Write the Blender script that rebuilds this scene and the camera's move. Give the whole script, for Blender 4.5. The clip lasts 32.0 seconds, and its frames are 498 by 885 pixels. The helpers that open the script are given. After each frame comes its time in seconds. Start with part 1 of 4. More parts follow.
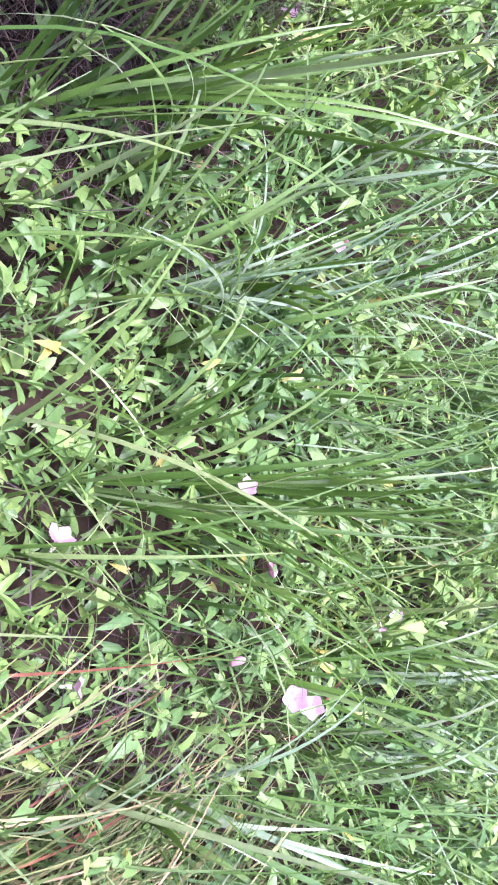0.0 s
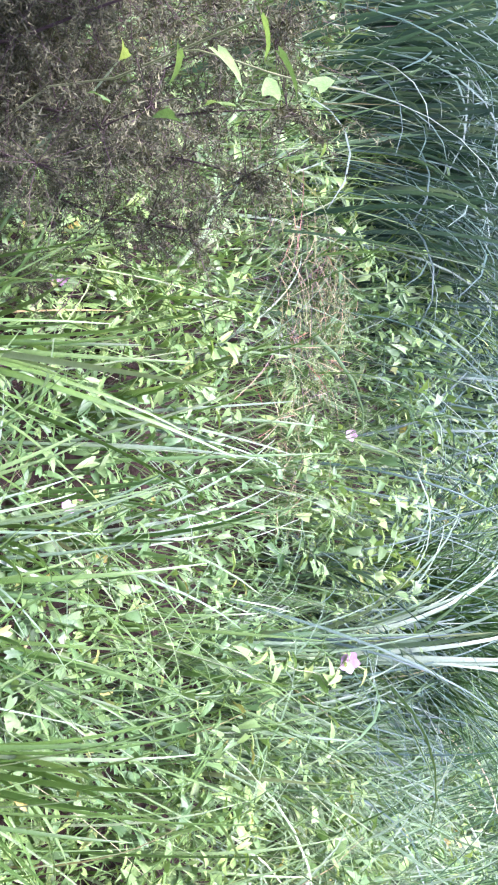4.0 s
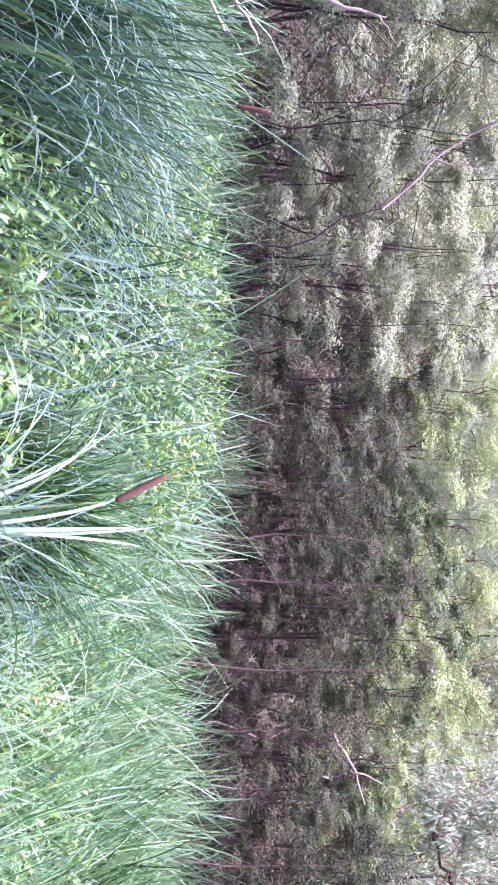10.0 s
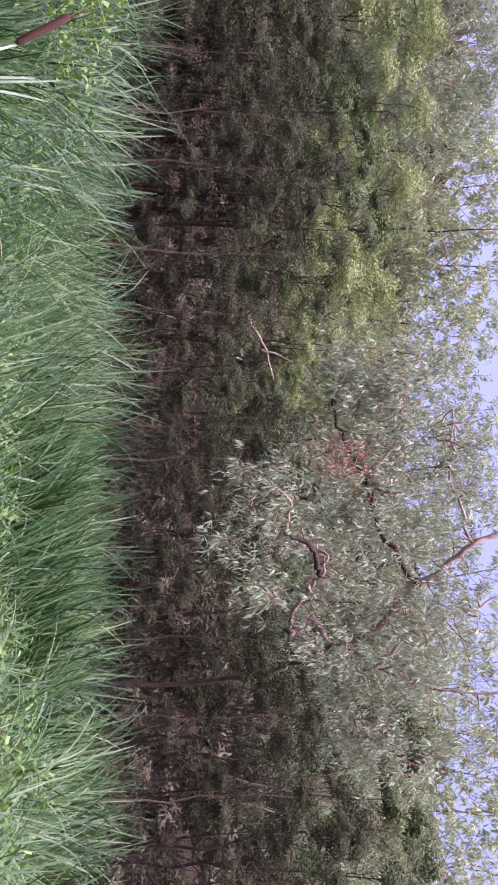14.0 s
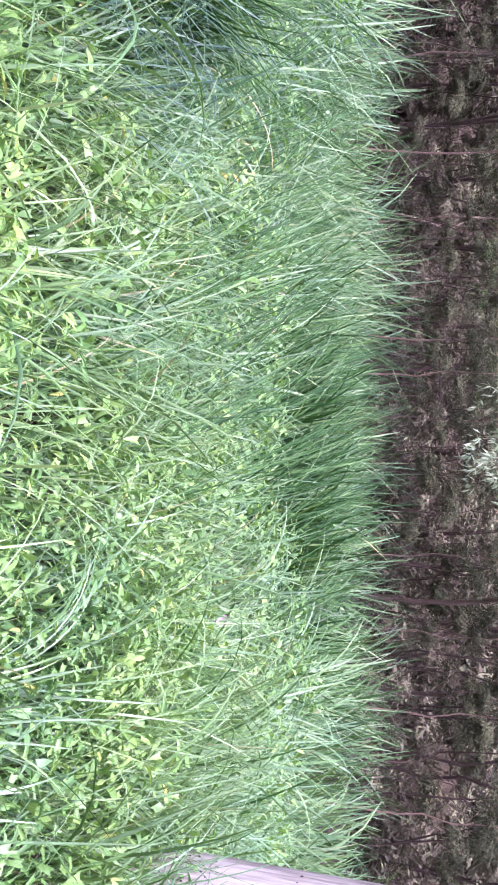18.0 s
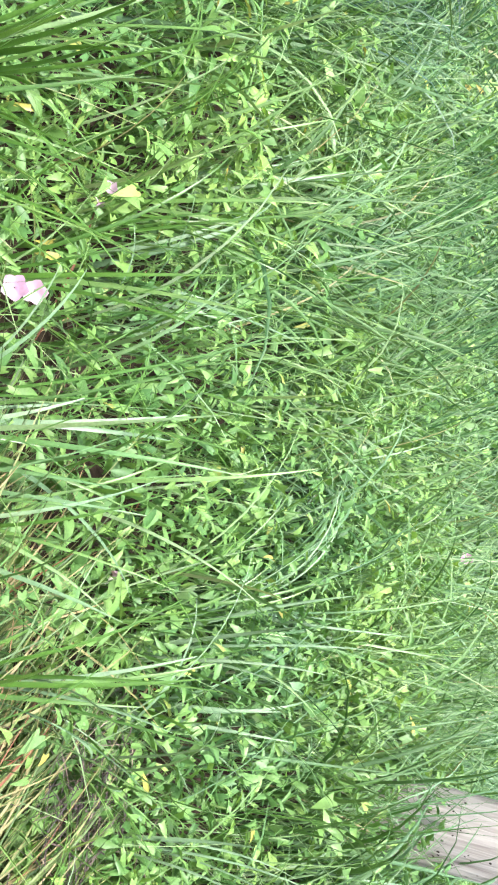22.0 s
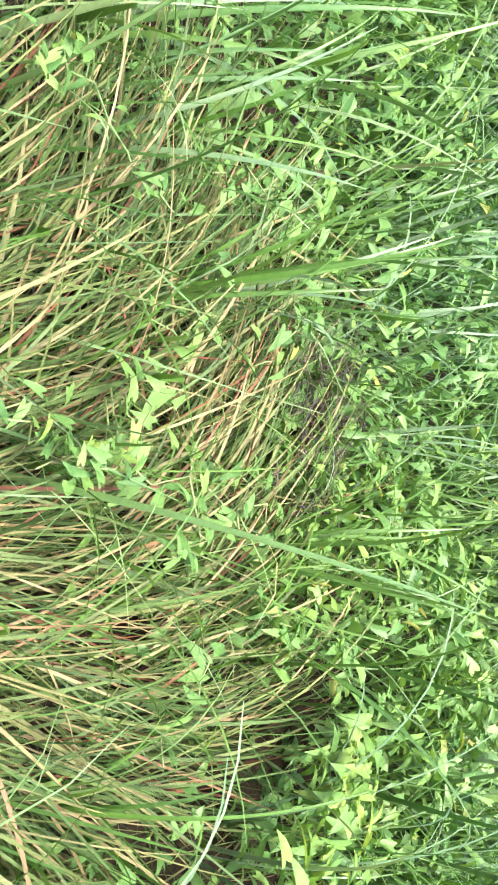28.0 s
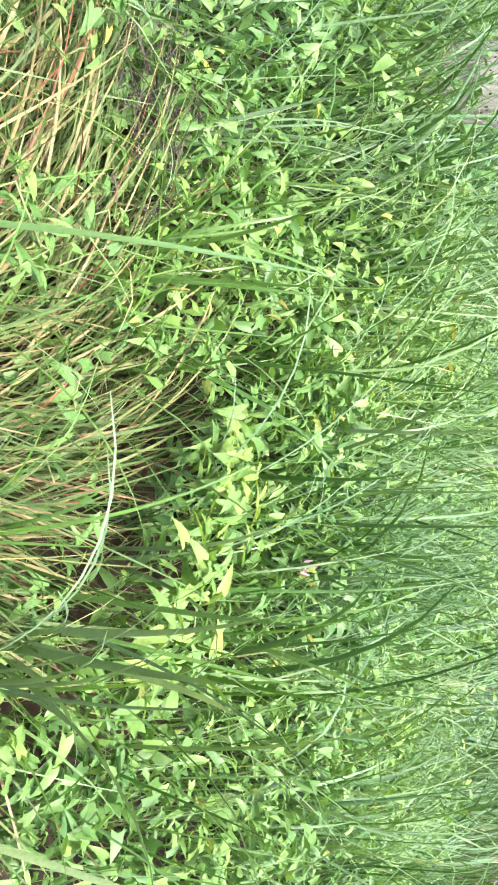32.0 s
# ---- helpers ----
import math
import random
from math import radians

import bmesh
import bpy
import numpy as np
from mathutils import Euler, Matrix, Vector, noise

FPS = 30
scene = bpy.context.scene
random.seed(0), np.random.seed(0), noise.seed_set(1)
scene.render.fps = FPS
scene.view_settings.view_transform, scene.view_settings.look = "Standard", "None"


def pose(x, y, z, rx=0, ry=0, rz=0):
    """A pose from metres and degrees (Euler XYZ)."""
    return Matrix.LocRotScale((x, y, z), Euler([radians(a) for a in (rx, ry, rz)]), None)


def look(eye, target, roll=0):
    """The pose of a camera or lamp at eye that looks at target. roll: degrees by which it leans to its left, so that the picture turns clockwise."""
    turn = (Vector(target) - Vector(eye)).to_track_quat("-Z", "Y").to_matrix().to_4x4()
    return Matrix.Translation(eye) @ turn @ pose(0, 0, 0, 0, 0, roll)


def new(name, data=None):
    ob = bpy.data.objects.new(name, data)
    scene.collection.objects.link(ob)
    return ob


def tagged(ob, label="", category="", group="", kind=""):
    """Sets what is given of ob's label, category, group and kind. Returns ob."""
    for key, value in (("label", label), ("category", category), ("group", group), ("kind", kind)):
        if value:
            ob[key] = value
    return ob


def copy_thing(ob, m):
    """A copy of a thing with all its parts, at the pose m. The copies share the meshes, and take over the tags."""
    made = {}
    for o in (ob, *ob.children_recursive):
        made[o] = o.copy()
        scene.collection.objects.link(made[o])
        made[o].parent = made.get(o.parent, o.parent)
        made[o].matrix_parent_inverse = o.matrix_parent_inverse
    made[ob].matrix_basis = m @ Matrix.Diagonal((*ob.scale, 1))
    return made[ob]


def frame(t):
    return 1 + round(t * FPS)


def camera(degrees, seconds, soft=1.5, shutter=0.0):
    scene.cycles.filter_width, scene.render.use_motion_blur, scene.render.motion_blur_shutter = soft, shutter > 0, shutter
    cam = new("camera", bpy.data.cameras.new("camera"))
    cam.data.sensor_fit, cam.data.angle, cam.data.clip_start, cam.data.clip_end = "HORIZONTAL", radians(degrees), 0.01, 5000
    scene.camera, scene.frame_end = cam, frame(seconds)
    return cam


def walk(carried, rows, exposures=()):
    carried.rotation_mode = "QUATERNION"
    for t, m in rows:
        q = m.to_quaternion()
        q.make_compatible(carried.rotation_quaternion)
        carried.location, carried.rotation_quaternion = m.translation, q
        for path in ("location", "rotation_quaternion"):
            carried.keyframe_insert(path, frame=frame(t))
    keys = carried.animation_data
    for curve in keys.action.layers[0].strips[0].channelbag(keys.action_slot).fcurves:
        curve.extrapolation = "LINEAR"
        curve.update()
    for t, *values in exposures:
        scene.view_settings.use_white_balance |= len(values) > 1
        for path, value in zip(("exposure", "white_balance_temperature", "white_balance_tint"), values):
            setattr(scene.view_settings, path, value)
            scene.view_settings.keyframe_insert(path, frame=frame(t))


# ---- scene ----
cam = camera(32.83, 32.0, 2.0)

# seconds, then yaw, pitch and roll in degrees, then the eye in metres
PATH = [
    (0, -13.62, -41.63, 88.56, -0.030, 0.007, 1.518),
    (0.5, -10.14, -39.83, 88.50, -0.044, 0.014, 1.526),
    (1, -8.00, -37.72, 88.59, -0.068, 0.021, 1.536),
    (1.5, -6.40, -35.61, 88.69, -0.096, 0.033, 1.543),
    (2, -3.88, -33.21, 88.07, -0.104, 0.038, 1.556),
    (2.5, -1.97, -31.00, 87.67, -0.123, 0.042, 1.574),
    (3, -0.03, -28.77, 87.27, -0.136, 0.053, 1.586),
    (3.5, 1.44, -26.70, 87.30, -0.147, 0.060, 1.592),
    (5.5, 3.80, -18.81, 87.79, -0.170, 0.066, 1.641),
    (6, 3.79, -16.56, 87.67, -0.168, 0.071, 1.656),
    (6.5, 3.55, -14.15, 87.77, -0.168, 0.072, 1.672),
    (7, 3.13, -12.17, 88.40, -0.166, 0.070, 1.678),
    (7.5, 2.79, -10.09, 89.14, -0.171, 0.069, 1.687),
    (8, 1.78, -7.73, 89.75, -0.168, 0.066, 1.695),
    (8.5, 0.18, -5.27, 90.18, -0.163, 0.067, 1.699),
    (9, -1.94, -3.15, 90.73, -0.159, 0.058, 1.703),
    (9.5, -4.17, -1.30, 91.37, -0.156, 0.059, 1.704),
    (10, -5.96, 0.33, 91.75, -0.150, 0.039, 1.728),
    (10.5, -7.87, 2.44, 91.89, -0.149, 0.037, 1.729),
    (11, -10.33, 4.90, 92.13, -0.144, 0.031, 1.736),
    (11.5, -13.66, 5.96, 92.16, -0.138, 0.023, 1.743),
    (12, -18.04, 5.72, 92.03, -0.119, -0.012, 1.742),
    (12.5, -23.23, 5.22, 91.58, -0.105, -0.052, 1.753),
    (13, -27.51, 5.36, 91.45, -0.079, -0.048, 1.751),
    (13.5, -30.22, 6.45, 91.40, -0.068, -0.063, 1.751),
    (14, -32.97, 6.55, 91.40, -0.059, -0.059, 1.751),
    (14.5, -35.72, 4.31, 91.37, -0.023, -0.049, 1.729),
    (15, -36.90, 1.10, 91.25, 0.001, -0.039, 1.731),
    (15.5, -36.86, -1.97, 91.37, 0.030, -0.020, 1.722),
    (17.5, -38.08, -9.12, 92.31, 0.040, 0.035, 1.681),
    (18, -39.04, -10.62, 92.03, 0.060, 0.062, 1.662),
    (18.5, -39.83, -11.68, 91.81, 0.075, 0.063, 1.648),
    (19, -40.41, -13.12, 91.79, 0.077, 0.060, 1.642),
    (19.5, -40.99, -15.16, 92.01, 0.078, 0.057, 1.636),
    (20, -41.52, -17.21, 92.22, 0.089, 0.062, 1.624),
    (20.5, -42.20, -19.43, 92.44, 0.091, 0.067, 1.620),
    (21, -42.91, -21.38, 92.55, 0.095, 0.068, 1.614),
    (21.5, -43.70, -23.42, 92.75, 0.100, 0.067, 1.601),
    (22, -44.09, -25.87, 93.10, 0.104, 0.069, 1.591),
    (22.5, -44.90, -28.68, 93.72, 0.104, 0.068, 1.576),
    (23, -45.42, -31.24, 94.02, 0.108, 0.065, 1.566),
    (23.5, -45.81, -32.82, 93.96, 0.109, 0.059, 1.554),
    (24, -46.27, -34.11, 93.81, 0.108, 0.056, 1.541),
    (24.5, -46.75, -35.46, 93.87, 0.115, 0.049, 1.538),
    (25, -48.39, -36.66, 93.92, 0.128, 0.035, 1.528),
    (25.5, -51.67, -37.35, 94.37, 0.136, 0.015, 1.511),
    (27.5, -65.02, -32.92, 96.64, 0.209, -0.099, 1.375),
    (28, -68.88, -32.51, 97.01, 0.218, -0.112, 1.373),
    (28.5, -72.70, -31.67, 97.10, 0.226, -0.127, 1.377),
    (29, -76.23, -30.92, 97.44, 0.231, -0.136, 1.379),
    (29.5, -79.95, -30.09, 98.22, 0.236, -0.139, 1.378),
    (30, -83.05, -29.03, 98.29, 0.240, -0.145, 1.380),
    (30.5, -84.93, -27.90, 98.05, 0.243, -0.151, 1.382),
    (31, -86.07, -25.64, 97.72, 0.243, -0.154, 1.387),
    (31.5, -86.67, -23.55, 96.90, 0.246, -0.159, 1.392),
    (32, -87.66, -21.68, 96.60, 0.252, -0.162, 1.396),
]


def aim(yaw, pitch, roll, x, y, z):
    a, b = radians(yaw), radians(pitch)
    d = Vector((-math.sin(a) * math.cos(b), math.cos(a) * math.cos(b), math.sin(b)))
    return look((x, y, z), Vector((x, y, z)) + d, roll)


# seconds, stops, kelvin, tint
EXPOSURES = [(0, 2.27, 5450, 52), (3, 2.4, 5400, 57), (6, 2.6, 5350, 58), (9, 2.83, 5350, 60), (10, 2.7, 5300, 58), (11, 2.1, 5400, 55), (12, 1.62, 5600, 54), (13, 1.46, 5750, 53), (14, 1.45, 5800, 54), (15, 2.3, 5450, 56), (17.5, 2.36, 5450, 50), (20, 2.28, 5650, 28), (23, 2.12, 6100, 10), (32, 2.22, 6250, 12)]
walk(cam, [(row[0], aim(*row[1:])) for row in PATH], EXPOSURES)

# ---- light ----
world = bpy.data.worlds.new("sky")
scene.world = world
world.use_nodes = True
wn, wl = world.node_tree.nodes, world.node_tree.links
sky = wn.new("ShaderNodeTexSky")
sky.sky_type, sky.sun_disc = "NISHITA", False
sky.sun_elevation, sky.sun_rotation = radians(76), radians(240)
sky.dust_density, sky.air_density = 8.0, 0.8
wn["Background"].inputs["Strength"].default_value = 0.15
wl.new(sky.outputs["Color"], wn["Background"].inputs["Color"])
sun_data = bpy.data.lights.new("sun", "SUN")
sun_data.energy, sun_data.angle, sun_data.color = 2.2, radians(14.0), (1.0, 0.95, 0.88)
sun = new("sun", sun_data)
SUN_FROM = Vector((-0.21, -0.121, 0.97))
sun.matrix_world = look(SUN_FROM * 30, (0, 0, 0))


# ---- materials ----
def material(name):
    m = bpy.data.materials.new(name)
    m.use_nodes = True
    return m, m.node_tree.nodes, m.node_tree.links, m.node_tree.nodes["Principled BSDF"]


def ramp(n, stops):
    r = n.new("ShaderNodeValToRGB")
    while len(r.color_ramp.elements) < len(stops):
        r.color_ramp.elements.new(0.5)
    for e, (at, c) in zip(r.color_ramp.elements, stops):
        e.position, e.color = at, (*c, 1)
    return r


def foliage(name, stops, rough=0.45, thin=0.3, blotch=9.0, grain=160.0, per_object=False, spec=0.5, glow=(1.2, 1.2, 0.6), drift=0.0):
    """Leaf or blade: colour by piece, blotches along it, fine grain, some light through it."""
    m, n, l, p = material(name)
    geo = n.new("ShaderNodeNewGeometry")
    pick = ramp(n, stops)
    if per_object:
        info = n.new("ShaderNodeObjectInfo")
        l.new(info.outputs["Random"], pick.inputs["Fac"])
    else:
        l.new(geo.outputs["Random Per Island"], pick.inputs["Fac"])
    big, small = n.new("ShaderNodeTexNoise"), n.new("ShaderNodeTexNoise")
    big.inputs["Scale"].default_value, small.inputs["Scale"].default_value = blotch, grain
    co = n.new("ShaderNodeTexCoord")
    for t in (big, small):
        l.new(co.outputs["Object"], t.inputs["Vector"])
    span = n.new("ShaderNodeMapRange")
    span.inputs["To Min"].default_value, span.inputs["To Max"].default_value = 0.3, 1.7
    add = n.new("ShaderNodeMath")
    add.operation = "MULTIPLY_ADD"
    add.inputs[1].default_value, add.inputs[2].default_value = 0.35, 0.0
    l.new(small.outputs["Fac"], add.inputs[0])
    mix2 = n.new("ShaderNodeMath")
    mix2.operation = "MULTIPLY_ADD"
    mix2.inputs[1].default_value = 0.65
    l.new(big.outputs["Fac"], mix2.inputs[0])
    l.new(add.outputs[0], mix2.inputs[2])
    l.new(mix2.outputs[0], span.inputs["Value"])
    tint = n.new("ShaderNodeVectorMath")
    tint.operation = "SCALE"
    l.new(pick.outputs["Color"], tint.inputs[0])
    l.new(span.outputs["Result"], tint.inputs["Scale"])
    if drift > 0:
        wide, cast, hue = n.new("ShaderNodeTexNoise"), ramp(n, [(0.36, (1 - 0.45 * drift, 1 - 0.25 * drift, 1 + 0.15 * drift)), (0.5, (1, 1, 1)), (0.64, (1 + 0.5 * drift, 1 + 0.28 * drift, 1 - 0.1 * drift))]), n.new("ShaderNodeVectorMath")
        wide.inputs["Scale"].default_value, wide.inputs["Detail"].default_value = 1.3, 3
        l.new(co.outputs["Object"], wide.inputs["Vector"])
        l.new(wide.outputs["Fac"], cast.inputs["Fac"])
        hue.operation = "MULTIPLY"
        l.new(tint.outputs["Vector"], hue.inputs[0])
        l.new(cast.outputs["Color"], hue.inputs[1])
        tint = hue
    l.new(tint.outputs["Vector"], p.inputs["Base Color"])
    p.inputs["Roughness"].default_value = rough
    p.inputs["Specular IOR Level"].default_value = spec
    bump = n.new("ShaderNodeBump")
    bump.inputs["Strength"].default_value, bump.inputs["Distance"].default_value = 0.25, 0.002
    l.new(small.outputs["Fac"], bump.inputs["Height"])
    l.new(bump.outputs["Normal"], p.inputs["Normal"])
    if thin > 0:
        tr, mix = n.new("ShaderNodeBsdfTranslucent"), n.new("ShaderNodeMixShader")
        warm = n.new("ShaderNodeVectorMath")
        warm.operation = "MULTIPLY"
        warm.inputs[1].default_value = glow
        l.new(tint.outputs["Vector"], warm.inputs[0])
        l.new(warm.outputs["Vector"], tr.inputs["Color"])
        mix.inputs["Fac"].default_value = thin
        l.new(p.outputs["BSDF"], mix.inputs[1])
        l.new(tr.outputs["BSDF"], mix.inputs[2])
        l.new(mix.outputs["Shader"], n["Material Output"].inputs["Surface"])
    return m


def rough_stuff(name, stops, scale, grain, rough=0.9, bump_by=0.01, stretch=(1, 1, 1)):
    """Soil, bark and old wood: two scales of noise in the colour, relief from both."""
    m, n, l, p = material(name)
    co, mp = n.new("ShaderNodeTexCoord"), n.new("ShaderNodeMapping")
    mp.inputs["Scale"].default_value = stretch
    l.new(co.outputs["Object"], mp.inputs["Vector"])
    big, small = n.new("ShaderNodeTexNoise"), n.new("ShaderNodeTexNoise")
    big.inputs["Scale"].default_value, small.inputs["Scale"].default_value = scale, grain
    big.inputs["Detail"].default_value = 6
    for t in (big, small):
        l.new(mp.outputs["Vector"], t.inputs["Vector"])
    mix = n.new("ShaderNodeMath")
    mix.operation = "MULTIPLY_ADD"
    mix.inputs[1].default_value = 0.5
    half = n.new("ShaderNodeMath")
    half.operation = "MULTIPLY"
    half.inputs[1].default_value = 0.5
    l.new(small.outputs["Fac"], half.inputs[0])
    l.new(big.outputs["Fac"], mix.inputs[0])
    l.new(half.outputs[0], mix.inputs[2])
    pick = ramp(n, stops)
    l.new(mix.outputs[0], pick.inputs["Fac"])
    l.new(pick.outputs["Color"], p.inputs["Base Color"])
    p.inputs["Roughness"].default_value = rough
    p.inputs["Specular IOR Level"].default_value = 0.2
    b = n.new("ShaderNodeBump")
    b.inputs["Strength"].default_value, b.inputs["Distance"].default_value = 0.8, bump_by
    l.new(mix.outputs[0], b.inputs["Height"])
    l.new(b.outputs["Normal"], p.inputs["Normal"])
    return m


LEAF = [(0.0, (0.06, 0.14, 0.038)), (0.4, (0.09, 0.185, 0.046)), (0.75, (0.12, 0.225, 0.056)), (0.985, (0.155, 0.265, 0.062)), (1.0, (0.29, 0.26, 0.06))]
M_LEAF = foliage("bindweed_leaf", LEAF, 0.45, 0.3, spec=0.3, drift=0.3)
M_LEAF1 = foliage("bindweed_leaf_single", LEAF, 0.5, 0.3, per_object=True, spec=0.3)
M_YLEAF = foliage("young_vine_leaf", [(0.0, (0.11, 0.22, 0.055)), (0.6, (0.15, 0.27, 0.065)), (1.0, (0.22, 0.31, 0.07))], 0.5, 0.35, per_object=True, spec=0.3)
GRASS = [(0.0, (0.045, 0.11, 0.02)), (0.4, (0.08, 0.17, 0.035)), (0.75, (0.13, 0.22, 0.08)), (0.98, (0.2, 0.28, 0.14)), (1.0, (0.26, 0.23, 0.1))]
M_GRASS = foliage("grass_blade", GRASS, 0.42, 0.28, 3.0, spec=0.35, drift=0.4)
M_GRASS1 = foliage("grass_blade_single", [(0.0, (0.04, 0.1, 0.014)), (0.5, (0.07, 0.155, 0.022)), (0.85, (0.11, 0.2, 0.05)), (1.0, (0.18, 0.26, 0.13))], 0.36, 0.28, per_object=True)
M_REED = foliage("reed_blade", [(0.0, (0.03, 0.078, 0.02)), (0.35, (0.06, 0.13, 0.04)), (0.75, (0.095, 0.172, 0.068)), (0.98, (0.135, 0.215, 0.11)), (1.0, (0.24, 0.22, 0.11))], 0.5, 0.25, 1.6, spec=0.3, drift=0.4)
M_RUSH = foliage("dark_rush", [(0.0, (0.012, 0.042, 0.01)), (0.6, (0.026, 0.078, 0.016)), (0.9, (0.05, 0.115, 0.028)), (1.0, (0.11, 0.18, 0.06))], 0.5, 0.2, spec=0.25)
TYPHA = [(0.0, (0.016, 0.046, 0.03)), (0.45, (0.037, 0.087, 0.054)), (0.8, (0.063, 0.122, 0.077)), (1.0, (0.115, 0.178, 0.117))]
M_TYPHA = foliage("cattail_blade", TYPHA, 0.5, 0.25, 2.0, spec=0.25)
M_TYPHA1 = foliage("cattail_blade_single", TYPHA, 0.45, 0.25, per_object=True, spec=0.3)
M_PALEREED1 = foliage("pale_cattail_blade", [(0.0, (0.08, 0.15, 0.07)), (1.0, (0.17, 0.25, 0.14))], 0.45, 0.2, per_object=True, spec=0.35)
M_DRY = foliage("dry_blade", [(0.0, (0.03, 0.062, 0.013)), (0.35, (0.065, 0.11, 0.026)), (0.62, (0.12, 0.145, 0.045)), (0.84, (0.19, 0.17, 0.075)), (0.93, (0.25, 0.195, 0.095)), (0.95, (0.19, 0.08, 0.04)), (1.0, (0.11, 0.045, 0.025))], 0.6, 0.2, spec=0.3)
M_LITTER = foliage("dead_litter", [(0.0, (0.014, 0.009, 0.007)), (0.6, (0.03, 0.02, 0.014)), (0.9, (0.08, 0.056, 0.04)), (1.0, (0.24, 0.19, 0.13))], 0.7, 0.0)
M_NEEDLE = foliage("fine_shrub_leaf", [(0.0, (0.038, 0.05, 0.022)), (0.6, (0.075, 0.09, 0.04)), (1.0, (0.13, 0.145, 0.065))], 0.7, 0.25, spec=0.15)
GREY = (1.1, 1.1, 0.95)
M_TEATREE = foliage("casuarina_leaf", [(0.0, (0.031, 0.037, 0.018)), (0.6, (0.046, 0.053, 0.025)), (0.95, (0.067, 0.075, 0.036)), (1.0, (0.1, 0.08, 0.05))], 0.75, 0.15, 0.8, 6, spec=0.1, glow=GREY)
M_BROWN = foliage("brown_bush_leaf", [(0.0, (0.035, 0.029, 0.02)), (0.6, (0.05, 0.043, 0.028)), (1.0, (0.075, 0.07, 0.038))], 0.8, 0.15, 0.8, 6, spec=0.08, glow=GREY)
M_THICKET = foliage("thicket_leaf", [(0.0, (0.095, 0.08, 0.06)), (0.5, (0.135, 0.123, 0.083)), (1.0, (0.17, 0.178, 0.1))], 0.8, 0.2, 0.8, 6, spec=0.08, glow=GREY)
M_DRYBUSH = foliage("dry_bush_leaf", [(0.0, (0.06, 0.05, 0.034)), (0.6, (0.11, 0.095, 0.062)), (1.0, (0.17, 0.155, 0.09))], 0.75, 0.25, 0.8, 20, spec=0.12, glow=GREY)
M_FARWOOD = foliage("far_wood_leaf", [(0.0, (0.09, 0.1, 0.06)), (1.0, (0.19, 0.205, 0.125))], 0.8, 0.0, 0.3, 4, spec=0.1)
M_GREYOLIVE = foliage("grey_olive_leaf", [(0.0, (0.16, 0.19, 0.1)), (0.6, (0.2, 0.235, 0.125)), (1.0, (0.26, 0.295, 0.165))], 0.75, 0.2, 0.8, 6, spec=0.1, glow=GREY)
M_OLIVE = foliage("bright_olive_leaf", [(0.0, (0.15, 0.21, 0.075)), (0.6, (0.2, 0.26, 0.095)), (1.0, (0.27, 0.325, 0.125))], 0.7, 0.25, 0.8, 6, spec=0.1, glow=GREY)
M_GUM = foliage("gum_leaf", [(0.0, (0.17, 0.23, 0.13)), (0.5, (0.25, 0.32, 0.19)), (0.98, (0.35, 0.41, 0.27)), (1.0, (0.34, 0.23, 0.14))], 0.55, 0.3, 0.8, 20, spec=0.3, glow=GREY)
M_DEEP = foliage("deep_green_leaf", [(0.0, (0.05, 0.08, 0.03)), (0.6, (0.07, 0.105, 0.038)), (1.0, (0.1, 0.135, 0.05))], 0.65, 0.2, 0.8, 6, spec=0.15, glow=GREY)
M_GUMGREEN = foliage("olive_gum_leaf", [(0.0, (0.19, 0.25, 0.12)), (0.5, (0.27, 0.33, 0.16)), (0.97, (0.37, 0.42, 0.22)), (1.0, (0.34, 0.24, 0.14))], 0.6, 0.3, 0.8, 20, spec=0.2, glow=GREY)
M_RUSTBARK = rough_stuff("rusty_gum_bark", [(0.2, (0.1, 0.045, 0.028)), (0.5, (0.22, 0.115, 0.075)), (0.85, (0.36, 0.24, 0.18))], 2, 18, 0.85, 0.01, (1, 1, 0.3))
M_REDLEAF = foliage("red_young_leaf", [(0.0, (0.3, 0.06, 0.06)), (1.0, (0.45, 0.15, 0.13))], 0.5, 0.2, 0.8, 20)
M_PETAL = foliage("pale_pink_petal", [(0.0, (0.36, 0.225, 0.31)), (1.0, (0.42, 0.29, 0.36))], 0.5, 0.3, 20, 90, per_object=True)
M_PINK = foliage("rolled_pink_petal", [(0.0, (0.42, 0.2, 0.28)), (1.0, (0.48, 0.3, 0.36))], 0.5, 0.25, 20, 90, per_object=True)
M_THROAT = foliage("flower_throat", [(0.0, (0.5, 0.5, 0.36)), (1.0, (0.55, 0.52, 0.4))], 0.5, 0.2, 20, 90, per_object=True)
M_SPIKE = rough_stuff("cattail_felt", [(0.2, (0.045, 0.022, 0.015)), (0.8, (0.1, 0.046, 0.033))], 30, 400, 0.95, 0.003)
M_STEM = foliage("green_stem", [(0.0, (0.09, 0.15, 0.04)), (1.0, (0.16, 0.2, 0.07))], 0.5, 0.0, per_object=True)
M_TWIG = rough_stuff("brown_twig", [(0.2, (0.025, 0.02, 0.015)), (0.8, (0.09, 0.07, 0.053))], 12, 150, 0.9, 0.003)
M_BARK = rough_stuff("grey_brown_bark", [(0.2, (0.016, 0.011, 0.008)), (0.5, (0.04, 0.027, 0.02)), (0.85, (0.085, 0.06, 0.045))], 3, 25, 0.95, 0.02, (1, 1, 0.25))
